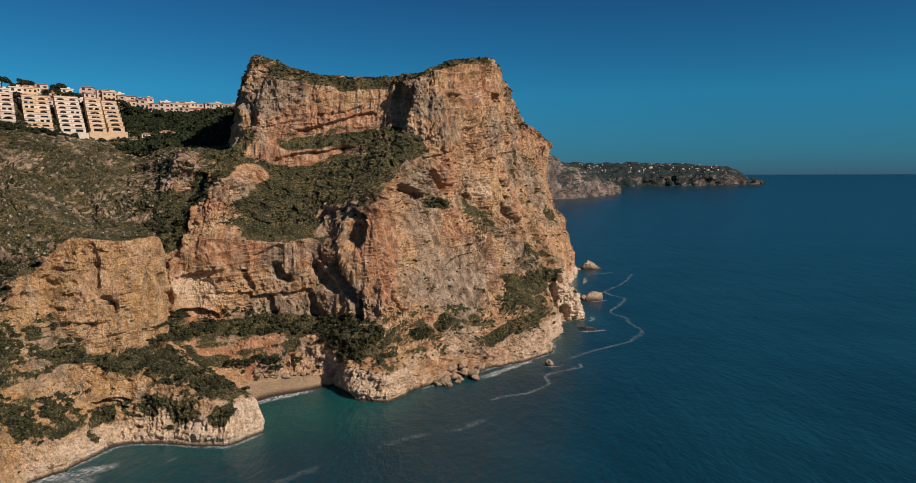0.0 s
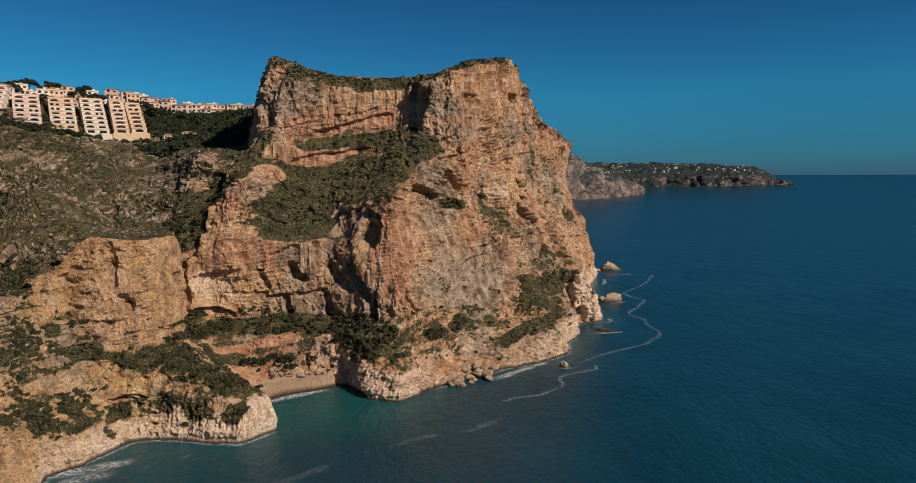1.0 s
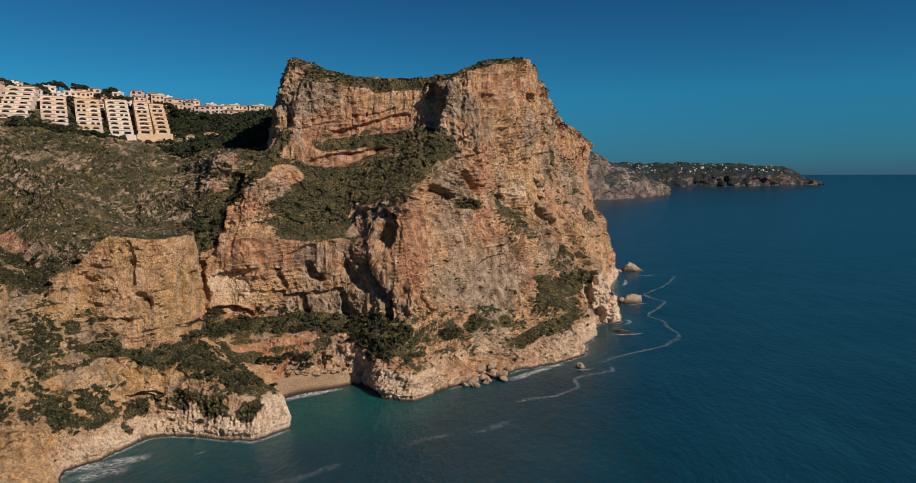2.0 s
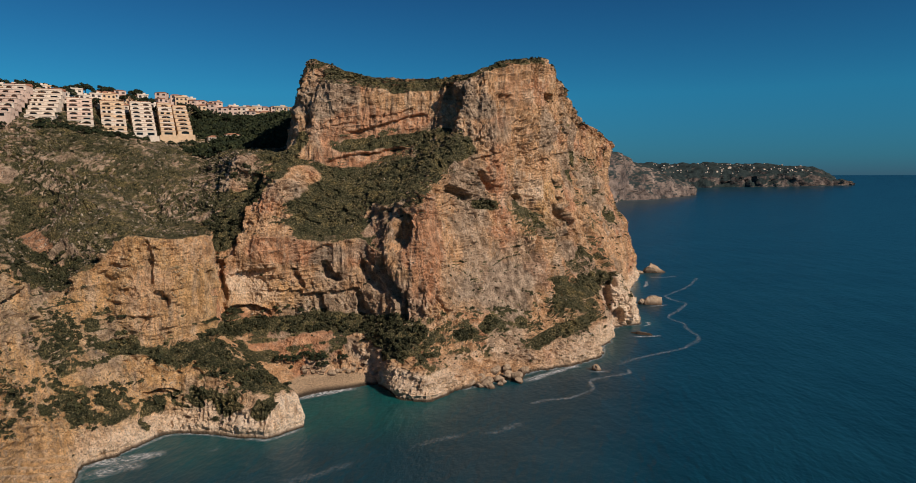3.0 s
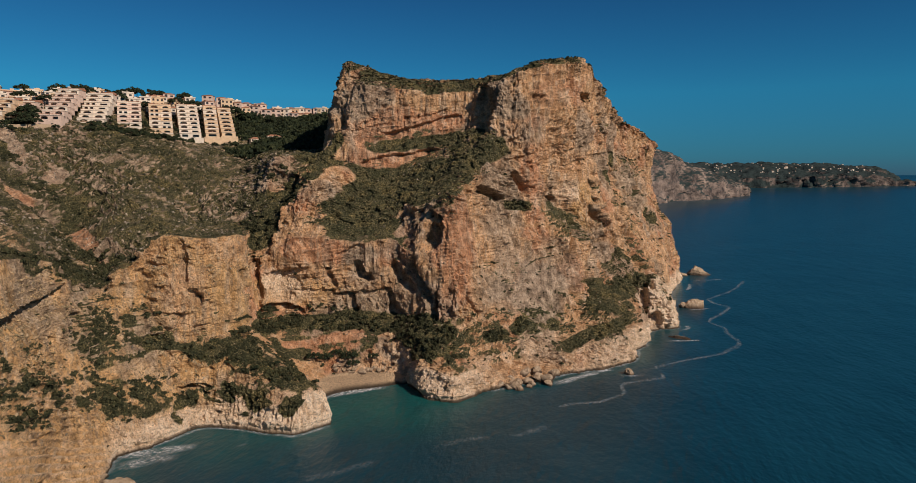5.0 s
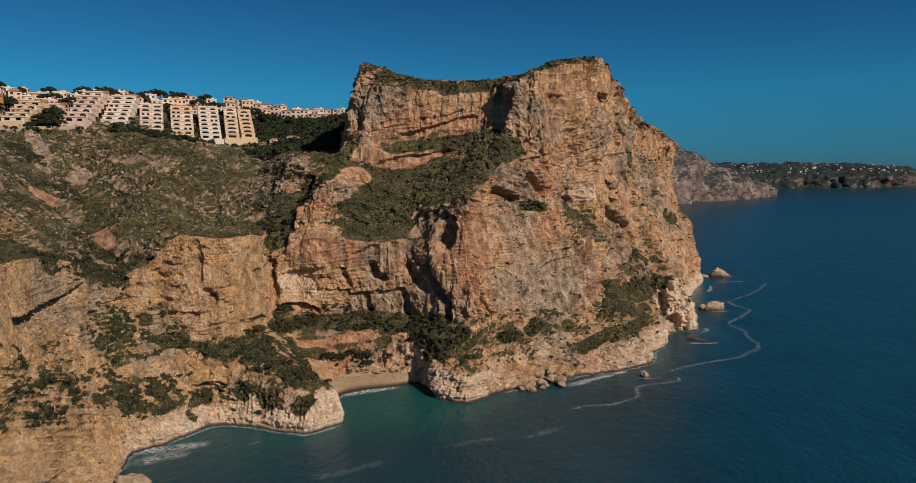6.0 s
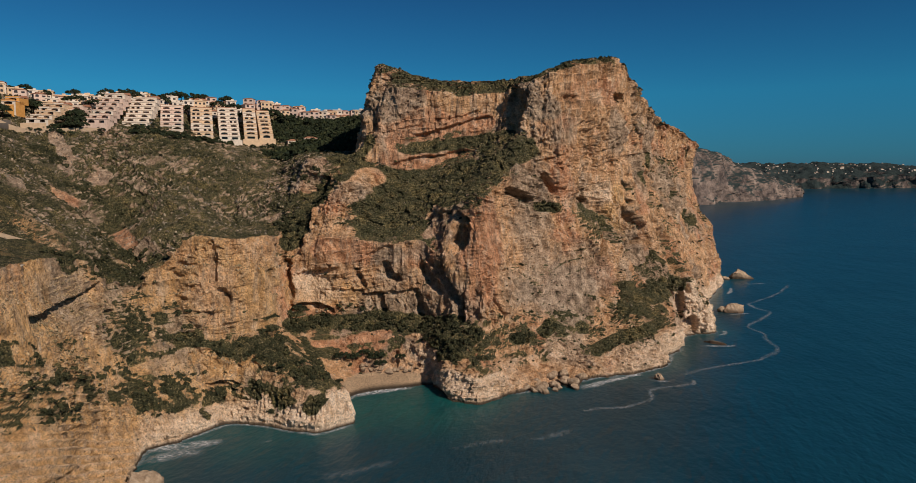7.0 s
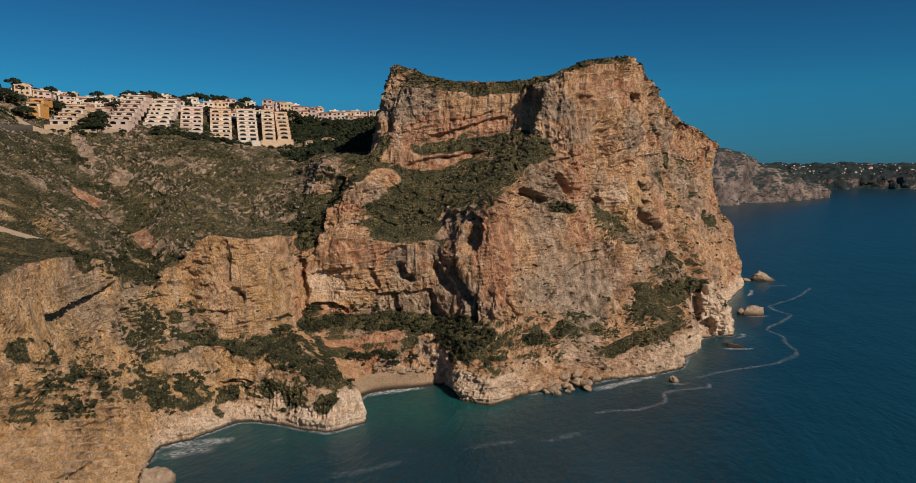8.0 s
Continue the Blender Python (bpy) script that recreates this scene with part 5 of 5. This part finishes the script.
for row in ((-33, 14, 137, 5, CR, 10, (-0.25, 0.97), 4, 2.9), (-18, 10, 136.5, 5, PK, 13, (-0.25, 0.97), 6, 2.9), (-46, 9, 150, 2, OC, 11, (-0.3, 0.95), 26, 2.8)):
    terrace_block(*row)


# ---- single houses ----
def house(name, w, d, h, skin, hue, hip):
    ob = thing(name, (0, 0, 0), hue + " house with a low terracotta roof", "house", "houses along the ridge")
    g = Geo().box(0, w, 0.4, d, -5, h)
    cols = max(2, int(w / 3.2))
    ops = [(w * (i + 0.5) / cols, w / cols * 0.5, 0.9, 2.3, i % 2 == 0) for i in range(cols)]
    levels = max(1, int(h / 3.2))
    lh = h / levels
    for lev in range(levels):
        f = facade(w, ops, lh)
        f.v = [(a, b, c + lev * lh) for a, b, c in f.v]
        g.add(f.v, f.f)
        for c, ww, sill, head, arched in ops:
            part("window", Geo().box(c - ww / 2, c + ww / 2, 0.25, 0.38, lev * lh + sill, lev * lh + head + 0.5), GLASS, ob)
    g.box(0, w, 0, 0.4, -5, 0)
    part("wall", g, skin, ob)
    e, top = 0.45, h + w * 0.13
    if hip:
        part("roof", Geo().add([(-e, -e, h), (w + e, -e, h), (w + e, d + e, h), (-e, d + e, h), (w * 0.3, d / 2, top), (w * 0.7, d / 2, top)], [(0, 1, 5, 4), (1, 2, 5), (2, 3, 4, 5), (3, 0, 4), (0, 3, 2, 1)]), TILE, ob, "terracotta tiled roof")
    else:
        part("roof", Geo().box(-e, w + e, -e, d + e, h, h + 0.25).box(-e, w + e, -e, -e + 0.2, h + 0.25, h + 0.8).box(w * 0.55, w * 0.8, d * 0.4, d * 0.7, h + 0.25, h + 2.2), skin, ob)
    return ob


KINDS = [house("house", 12, 9, 3.6, CREAM, "cream", True), house("house", 9, 8, 6.6, PINK, "pinkish", True), house("house", 14, 9, 3.4, WHITE_WALL, "white", True), house("house", 8, 8, 6.4, WHITE_WALL, "white", False), house("house", 10, 8, 6.8, CREAM, "cream", False)]
FRONT = math.atan2(LX[1], LX[0])


def set_house(kind, x, y, turn, lift=0.0, size=1.0):
    m = Matrix.LocRotScale((x, y, ground_z(x, y) + lift), Euler((0, 0, turn)), None)
    ob = copy_thing(KINDS[kind], m)
    ob.scale = (size, size, size)
    return ob


hr = random.Random(21)
spots = []
for tier, (up, n, a0, a1) in enumerate(((52, 14, -10, 128), (66, 13, -40, 135), (82, 13, -60, 140), (98, 13, -60, 120), (116, 10, -60, 70), (134, 7, -65, 30))):
    for i in range(n):
        a = a0 + (a1 - a0) * (i + 0.5 + hr.uniform(-0.3, 0.3)) / n
        spots.append((*(ROW0 + LX * a + LY * up), hr.randrange(5), FRONT + hr.uniform(-0.2, 0.2), 1.0 if tier == 0 else -0.6))
for i in range(34):                                     # the rows on the saddle beyond the wood
    f = (i // 2) / 16
    spots.append((-302 + 100 * f + hr.uniform(-3, 3) - 6 * (i % 2), 549 + 56 * f + hr.uniform(-4, 4) + 13 * (i % 2), hr.choice((1, 3, 4, 1, 0)), 0.42 + hr.uniform(-0.4, 0.4), hr.uniform(-0.5, 2.5)))
for x, y, kind, turn, lift in spots:
    set_house(kind, x, y, turn, lift)
for x, y in ((-226, 484), (-216, 492)):
    set_house(2, x, y, 0.75, 1.5, 0.8)
for kk in KINDS:                                        # the first of each kind stands in the upper rows too
    a = hr.uniform(-20, 120)
    x, y = ROW0 + LX * a + LY * 110
    kk.location, kk.rotation_euler = (x, y, ground_z(x, y) - 0.5), (0, 0, FRONT)

# villas on the wooded headland
villa = thing("villa", (0, 0, 0), "small white villa among the trees of the far headland", "house", "villas on the far headland")
part("wall", Geo().box(-7, 7, -5, 5, -6, 5).box(-4, 4, -7, -5, -6, 3), WHITE_WALL, villa)
part("roof", Geo().add([(-7.5, -5.5, 5), (7.5, -5.5, 5), (7.5, 5.5, 5), (-7.5, 5.5, 5), (-3, 0, 7), (3, 0, 7)], [(0, 1, 5, 4), (1, 2, 5), (2, 3, 4, 5), (3, 0, 4), (0, 3, 2, 1)]), TILE, villa)
fq = FC_Q.reshape(-1, 3)
ok = np.where((fq[:, 2] > 128) & (fq[:, 2] < 185) & (fq[:, 0] < 1480) & (FC_N.reshape(-1, 3)[:, 2] > 0.3) & (fbm(fq / 90.0, 2, 77) > -0.25))[0]
sel = RNG.choice(ok, 130, replace=False)
villa.location = tuple(fq[sel[0]])
for i in sel[1:]:
    copy_thing(villa, Matrix.LocRotScale(tuple(fq[i]), Euler((0, 0, RNG.uniform(-0.6, 0.6))), None)).scale = (RNG.uniform(0.3, 0.75),) * 3


# ---- trees ----
def crown_mesh(seed, spread, height, puffs):
    rng = np.random.default_rng(seed)
    v, t, k = [], [], 0
    for i in range(puffs):
        a, r = rng.uniform(0, 2 * math.pi), math.sqrt(rng.uniform()) * spread
        c = np.array([math.cos(a) * r, math.sin(a) * r, height * (0.55 + 0.4 * (1 - (r / spread) ** 2) * rng.uniform(0.4, 1.0))])
        cv, ct = clump(rng, 30, 0.42, 0.6, 0.7)
        v.append(cv * rng.uniform(0.9, 1.7) + c)
        t.append(ct + k)
        k += len(cv)
    return soup("crown", np.concatenate(v), np.concatenate(t), PINE)


def trunk_geo(height, seed):
    rng = random.Random(seed)
    g = Geo()

    def limb(a, b, ra, rb):
        a, b = Vector(a), Vector(b)
        q = (b - a).to_track_quat("Z", "Y")
        ring = [q @ Vector((math.cos(s * math.pi / 3), math.sin(s * math.pi / 3), 0)) for s in range(6)]
        g.add([a + r * ra for r in ring] + [b + r * rb for r in ring], [(s, (s + 1) % 6, (s + 1) % 6 + 6, s + 6) for s in range(6)])

    limb((0, 0, -1), (0.2, 0.1, height * 0.55), 0.32, 0.2)
    for s in range(4):
        a = s * math.pi / 2 + rng.uniform(-0.4, 0.4)
        limb((0.2, 0.1, height * 0.5), (math.cos(a) * height * 0.28, math.sin(a) * height * 0.28, height * 0.8), 0.15, 0.05)
    return g


TREES = []
for seed, (spread, height, puffs) in enumerate(((4.2, 7.5, 16), (3.0, 6.5, 10), (5.2, 8.0, 22), (1.3, 8.5, 9))):
    tree = thing("cypress" if seed == 3 else "pine_tree", (0, 0, 0), "slim dark cypress among the houses" if seed == 3 else "dark round-crowned stone pine among the houses", "tree", "trees among the houses")
    part("trunk", trunk_geo(height, seed), BARK, tree)
    part("crown", crown_mesh(seed + 50, spread, height, puffs), PINE, tree)
    TREES.append(tree)
tr = random.Random(5)
places = []
for i in range(42):
    a, up = tr.uniform(-95, 125), tr.choice((46, 58, 74, 90, 104, 112, 124, 142))
    places.append((*(ROW0 + LX * a + LY * up), tr.randrange(4), tr.uniform(0.95, 1.5)))
for x, y, kind, s in ((-372, 392, 2, 1.5), (-380, 388, 2, 1.3), (-366, 398, 0, 1.3), (-330, 470, 0, 1.0), (-300, 505, 2, 1.35), (-291, 512, 0, 1.4), (-284, 515, 2, 1.1), (-270, 527, 2, 1.6), (-264, 531, 2, 1.6), (-258, 535, 0, 1.5), (-242, 548, 1, 1.3), (-233, 556, 3, 0.9), (-340, 440, 3, 1.0), (-345, 432, 1, 1.2), (-352, 425, 0, 1.2), (-212, 600, 1, 1.0)):
    places.append((x, y, kind, s))
for x, y, s in ((-103, 317, 0.8), (-92, 321, 0.95), (-89, 319, 0.7), (-80, 324, 0.6), (-108, 314, 0.8), (-99, 322, 0.6), (-101, 259, 0.5), (-107, 252, 0.5)):      # bushy trees above the beach and on the spur
    places.append((x, y, 0 if s > 0.52 else 1, s))
for a, up, n in ((-72, 30, 4), (-62, 10, 6), (-56, 24, 5), (-50, 4, 5), (-70, 40, 5), (-30, -12, 4), (-18, -11, 5), (-6, -4, 6), (-7, 3, 5), (-4, 14, 3), (-3, 26, 3), (6, -12, 3), (28, -13, 3), (56, -13, 3), (78, -13, 4), (112, -13, 3)):    # dark groups beside the western blocks
    for i in range(n):
        places.append((*(ROW0 + LX * (a + tr.uniform(-5, 5)) + LY * (up + tr.uniform(-6, 6))), 2 if i % 2 else 0, tr.uniform(0.8, 1.2) if -10 < a < 0 or a < -45 else tr.uniform(0.35, 0.6)))
for a in (16.5, 43, 65.5, 86, 105.2):                                               # trees in the gaps between blocks
    for up in (2, 9, 16, 24):
        places.append((*(ROW0 + LX * a + LY * up), 3 if up != 9 else 1, tr.uniform(0.55, 0.85)))
for x, y, kind, turn in [(p[0], p[1], p[2], p[3]) for p in places]:
    copy_thing(TREES[kind], Matrix.Translation((x, y, ground_z(x, y) - 0.3))).scale = (turn,) * 3
for i, tree in enumerate(TREES):
    x, y = ROW0 + LX * (20 + 25 * i) + LY * 96
    tree.location = (x, y, ground_z(x, y) - 0.3)


# ---- boulders, stacks and reefs ----
def boulder_mesh(seed, size, detail=3, facet=0.9, tide=0.35):
    rng = np.random.default_rng(seed)
    bm = bmesh.new()
    bmesh.ops.create_icosphere(bm, subdivisions=detail, radius=1)
    v = np.array([p.co for p in bm.verts])
    t = np.array([[q.index for q in f.verts] for f in bm.faces])
    bm.free()
    # planes shave the ball into a block, then joints and roughness
    for _ in range(12):
        n = rng.normal(size=3)
        n /= np.linalg.norm(n)
        cut = rng.uniform(0.42, 0.78)
        over = np.clip(v @ n - cut, 0, None)
        v = v - over[:, None] * n * facet
    w = v * np.array(size)
    r = fbm(w / max(size) * 2.2 + seed, 3, seed) * 0.2 + (1 - 2 * np.abs(fbm(w / max(size) * 4.5 + seed, 4, seed + 4))) * 0.13 - 0.05
    v = v * (1 + r)[:, None] * np.array(size)
    me = soup("boulder", v, t, BOULDER)
    me.shade_flat()
    wet = me.attributes.new("wet", "FLOAT", "POINT")
    wet.data.foreach_set("value", smooth(tide, tide - 0.45, v[:, 2] / size[2]).astype(np.float32))
    return me


def boulder_material():
    m, nt, b = material("boulder_rock")
    mid = noise_node(nt, 0.5, 6, 0.65)
    fine = noise_node(nt, 2.5, 5, 0.7)
    col = ramp_node(nt, mid, [(0.28, (0.30, 0.21, 0.13)), (0.5, (0.52, 0.385, 0.26)), (0.75, (0.68, 0.55, 0.41))])
    col = mix_node(nt, 0.7, col, ramp_node(nt, fine, [(0.3, (0.6, 0.56, 0.5)), (0.6, (1, 1, 1))]), "MULTIPLY")
    col = mix_node(nt, attr_node(nt, "wet"), col, (0.09, 0.06, 0.04))
    nt.links.new(col, b.inputs["Base Color"])
    bump_node(nt, b, math_node(nt, "ADD", mid, fine), 0.9, 0.8)
    return m


BOULDER = boulder_material()


def rock(name, seed, size, at, turn, label, group="", detail=3, tide=0.35):
    ob = new(name, boulder_mesh(seed, size, detail, 0.9, tide))
    ob.location, ob.rotation_euler = at, (0, 0, turn)
    return tagged(ob, label, "rock", group)


rock("islet", 11, (12, 8, 9.5), (111, 548, 1.0), 0.3, "rounded pale limestone stack standing in the sea", "sea stacks", 4)
rock("islet", 12, (5, 4, 4.2), (104, 547, 0.5), 0.9, "low pale rock beside the rounded stack", "sea stacks", 4)
rock("islet", 13, (13.5, 10, 12), (146, 735, 1), 0.2, "broad pale limestone stack off the headland", "sea stacks", 4)
rock("islet", 14, (4.5, 4, 3), (131, 727, 0.5), 0.2, "low dark rock between cliff and stack", "sea stacks", 3)
rock("reef", 15, (9, 3, 1.7), (87, 438, 0.3), -0.25, "flat dark reef awash in the sea", "", 4, 1.0)
rock("sea_rock", 16, (3.6, 3.2, 4.2), (49, 353, 0.2), 0.5, "small pointed rock standing in the sea", "", 4)
rock("sea_rock", 19, (7.5, 6, 6), (-122, 184, 1.0), 0.4, "pale boulder at the foot of the slab", "", 4)
br = random.Random(8)
for i, (x, y, s) in enumerate(((-15, 319, 3.6), (-11, 325, 4.6), (-10, 317, 2.4), (-5.5, 317, 3.9), (-6, 323, 3.4), (-2, 327, 3.8), (1, 324, 2.6), (4, 330, 3.4), (8, 330, 4.4), (9, 326, 2.6), (11, 334, 3.2), (-9, 330, 3.6), (-3, 333, 3.4), (3, 336, 2.8), (-19, 318, 2.4), (-13, 332, 2.4), (0, 320, 1.8))):
    z = 0.5 if y < 326 else (y - 326) * 0.35 + 0.6
    rock("boulder", 30 + i % 9, (s * br.uniform(0.85, 1.15), s * br.uniform(0.7, 1.0), s * br.uniform(0.75, 1.05)), (x, y, z), br.uniform(0, 6), "large fallen limestone boulder at the foot of the cliff", "fallen boulders", 3)
for i in range(24):     # rubble along the back of the beach
    f = i / 23
    x, y = -97 + 30 * f + br.uniform(-2, 2), 315 + 9 * f + br.uniform(-2, 2)
    s = br.uniform(0.8, 2.5)
    rock("boulder", 40 + i % 6, (s, s * 0.8, s * 0.8), (x, y, ground_z(x, y) + 0.2), br.uniform(0, 6), "pale rubble block at the back of the beach", "beach rubble", 2)


# ---- foam ----
def foam_material(name, low, high, scale):
    m, nt, b = material(name, 0.7)
    b.inputs["Base Color"].default_value = (0.72, 0.74, 0.74, 1)
    n = noise_node(nt, scale, 7, 0.72)
    n2 = noise_node(nt, scale * 0.15, 3)
    a = math_node(nt, "MULTIPLY", attr_node(nt, "thick"), range_node(nt, math_node(nt, "ADD", n, math_node(nt, "MULTIPLY", math_node(nt, "SUBTRACT", n2, 0.5), 0.35)), low - 0.24, high - 0.16))
    nt.links.new(a, b.inputs["Alpha"])
    return m


DRIFT, SURF = foam_material("drifting_foam", 0.66, 1.15, 0.6), foam_material("surf", 0.66, 0.95, 0.8)


def ribbon(name, line, width, mat, label, z=0.06, seed=0, amount=1.0, wander=2.0):
    """A flat strip of foam along a line in plan, thick in the middle, ragged at the edges."""
    pts = np.array(line, float)
    n = max(2, int(np.linalg.norm(np.diff(pts, axis=0), axis=1).sum() / 1.5))
    s = np.concatenate([[0], np.cumsum(np.linalg.norm(np.diff(pts, axis=0), axis=1))])
    u = np.linspace(0, s[-1], n)
    c = np.stack([np.interp(u, s, pts[:, 0]), np.interp(u, s, pts[:, 1])], 1)
    for _ in range(4):
        c[1:-1] = 0.25 * c[:-2] + 0.5 * c[1:-1] + 0.25 * c[2:]
    p3 = np.concatenate([c, np.full((n, 1), seed * 7.7)], 1)
    c = c + wander * np.stack([fbm(p3 / 11.0, 3, 5 + seed), fbm(p3 / 11.0, 3, 9 + seed)], 1)
    t = np.gradient(c, axis=0)
    t /= np.linalg.norm(t, axis=1)[:, None]
    side = np.stack([-t[:, 1], t[:, 0]], 1)
    w = width * (0.6 + 0.7 * np.abs(fbm(p3 / 16.0, 2, 3 + seed)))
    k = np.linspace(-1, 1, 7)
    g = np.zeros((n, 7, 3))
    g[:, :, :2] = c[:, None] + side[:, None] * (w[:, None] * k)[:, :, None] * 0.5
    g[:, :, 2] = z
    ends = smooth(0, 6, u) * smooth(s[-1], s[-1] - 6, u)
    thick = (1 - k ** 2)[None, :] * ends[:, None] * amount
    ob = grid_mesh(name, g, mat, (("thick", thick),))
    return tagged(ob, label, "foam", kind="stuff")


ribbon("foam_line", [(12, 295), (22, 300), (33, 305), (41, 314), (45, 321), (43, 329), (46, 336), (58, 342), (67, 350), (64, 358)], 4.0, DRIFT, "thin winding line of drifting foam on the sea", seed=1, amount=0.85)
ribbon("foam_line", [(60, 362), (72, 376), (88, 389), (104, 403), (120, 427), (121, 440), (119, 460), (121, 474), (113, 490), (116, 504), (128, 522), (140, 553), (132, 568), (128, 585), (150, 620), (165, 650), (184, 700)], 4.4, DRIFT, "thin winding line of drifting foam on the sea", seed=2, amount=0.8)
ribbon("foam_line", [(-32, 240), (-20, 249), (-10, 256)], 6, DRIFT, "faint foam streak on the water before the cove", seed=3, amount=0.45)
ribbon("foam_line", [(-6, 256), (4, 262), (15, 273)], 5, DRIFT, "faint foam streak on the water before the cove", seed=4, amount=0.5)
ribbon("foam_line", [(-70, 205), (-58, 214), (-46, 226)], 7, DRIFT, "faint foam streak on the water before the cove", seed=5, amount=0.35)
ribbon("surf_patch", [(9, 327), (18, 335), (26, 343), (34, 354), (42, 360)], 8, SURF, "white surf breaking on the foot of the cliff", amount=1.8, z=0.09, seed=6)
ribbon("surf_patch", [(-150, 212), (-140, 214), (-128, 221), (-118, 226)], 10, SURF, "white surf in the corner of the bay", z=0.09, seed=7, amount=1.5)
ribbon("surf_patch", [(-137, 203), (-128, 212), (-120, 217)], 9, SURF, "white surf in the corner of the bay", z=0.08, seed=8, amount=1.1)
ribbon("surf_patch", [(-91, 288), (-87, 293), (-81, 299), (-73, 304), (-67, 309)], 7.5, SURF, "low wave running up the beach", amount=2.2, z=0.30, seed=9, wander=0.6)
ribbon("surf_patch", [(-104, 228), (-102, 231), (-100, 233)], 4, SURF, "small patch of foam in the bay", z=0.07, seed=10, wander=0.2)
for line, seed in (([(106, 536), (116, 540), (124, 545)], 11), ([(134, 694), (150, 698), (164, 706)], 12), ([(78, 430), (90, 432), (99, 436)], 13), ([(45, 349), (51, 348), (56, 351)], 14), ([(90, 462), (97, 468), (96, 478)], 15), ([(118, 630), (124, 645), (128, 670)], 16)):
    ribbon("surf_patch", line, 4.5, SURF, "white water round the rocks", z=0.08, seed=seed, amount=1.5, wander=0.5)


def shore_line():
    """Places where the cliff meets the water, row by row."""
    z = GROUND[:, :40, 2]
    k = np.argmax(z > 0.15, axis=1)
    return np.array([GROUND[i, k[i], :2] for i in range(NU)])


EDGE = shore_line()
for lo, hi, seed in ((0.16, 0.30, 31), (0.30, 0.42, 32), (0.50, 0.66, 33), (0.66, 0.82, 34), (0.82, 0.97, 35)):
    line = EDGE[int(lo * NU):int(hi * NU):8]
    out = line + np.array([0.8, -0.8])
    ribbon("surf_patch", out, 4.2, SURF, "wash of foam along the foot of the cliff", z=0.07, seed=seed, amount=1.0, wander=1.2)


# ---- a motor boat far out ----
boat = thing("motor_boat", (1324, 2078, 3.2), "small white motor boat under way far out", "boat", turn=1.2)
part("hull", Geo().add([(-6, -1.8, 1.2), (-6, 1.8, 1.2), (4, 1.8, 1.4), (8, 0, 1.9), (4, -1.8, 1.4), (-6, -1.1, -0.8), (-6, 1.1, -0.8), (5, 0, -0.8)], [(0, 1, 2, 3, 4), (0, 4, 7, 5), (4, 3, 7), (3, 2, 7), (2, 1, 6, 7), (1, 0, 5, 6)]), WHITE_WALL, boat)
part("cabin", Geo().add([(-3, -1.3, 1.2), (3, -1.2, 1.4), (3, 1.2, 1.4), (-3, 1.3, 1.2), (-2.6, -1.1, 3.4), (1.2, -1.0, 3.4), (1.2, 1.0, 3.4), (-2.6, 1.1, 3.4)], [(4, 5, 6, 7), (0, 1, 5, 4), (1, 2, 6, 5), (2, 3, 7, 6), (3, 0, 4, 7)]), WHITE_WALL, boat)
part("windscreen", Geo().box(1.3, 1.6, -0.9, 0.9, 2.3, 3.2), GLASS, boat)
ribbon("boat_wake", [(1321, 2070), (1314, 2052), (1306, 2030)], 6, SURF, "white wake behind the motor boat", z=12.9, seed=41)


# ---- coast road ----
def drape(name, line, width, mat, label, lift=0.25, thick=0.6):
    pts = np.array(line, float)
    s = np.concatenate([[0], np.cumsum(np.linalg.norm(np.diff(pts, axis=0), axis=1))])
    u = np.arange(0, s[-1], 4.0)
    c = np.stack([np.interp(u, s, pts[:, 0]), np.interp(u, s, pts[:, 1])], 1)
    z = np.array([ground_z(x, y) for x, y in c])
    for _ in range(6):
        z[1:-1] = 0.25 * z[:-2] + 0.5 * z[1:-1] + 0.25 * z[2:]
        c[1:-1] = 0.25 * c[:-2] + 0.5 * c[1:-1] + 0.25 * c[2:]
    t = np.gradient(c, axis=0)
    t /= np.linalg.norm(t, axis=1)[:, None]
    side = np.stack([-t[:, 1], t[:, 0]], 1)
    prof = ((-0.5, -3.0), (-0.5, thick), (0.5, thick), (0.5, -3.0))
    g = np.zeros((len(u), 4, 3))
    for k, (a, dz) in enumerate(prof):
        g[:, k, :2] = c + side * width * a
        g[:, k, 2] = z + lift + dz
    ob = grid_mesh(name, g, mat)
    return tagged(ob, label, "road" if "road" in name else "wall", kind="structure")


def beside_rows(up, *alongs):
    return [tuple(ROW0 + LX * a + LY * up) for a in alongs]


drape("road", [(-318, 240), (-308, 268), (-312, 292), (-322, 312), (-338, 334), (-352, 352)], 6, ASPHALT, "narrow grey hillside road below the houses", 0.6, 0.3)
drape("road_wall", beside_rows(-9, -70, -50, -30, -15, 0, 12), 0.6, CONCRETE, "low tan retaining wall below the houses", 0.2, 1.6)
drape("track", [(-215, 178), (-198, 196), (-188, 206), (-184, 216)], 4, CONCRETE, "pale track along the edge of the lower cliff", 0.3, 0.3)
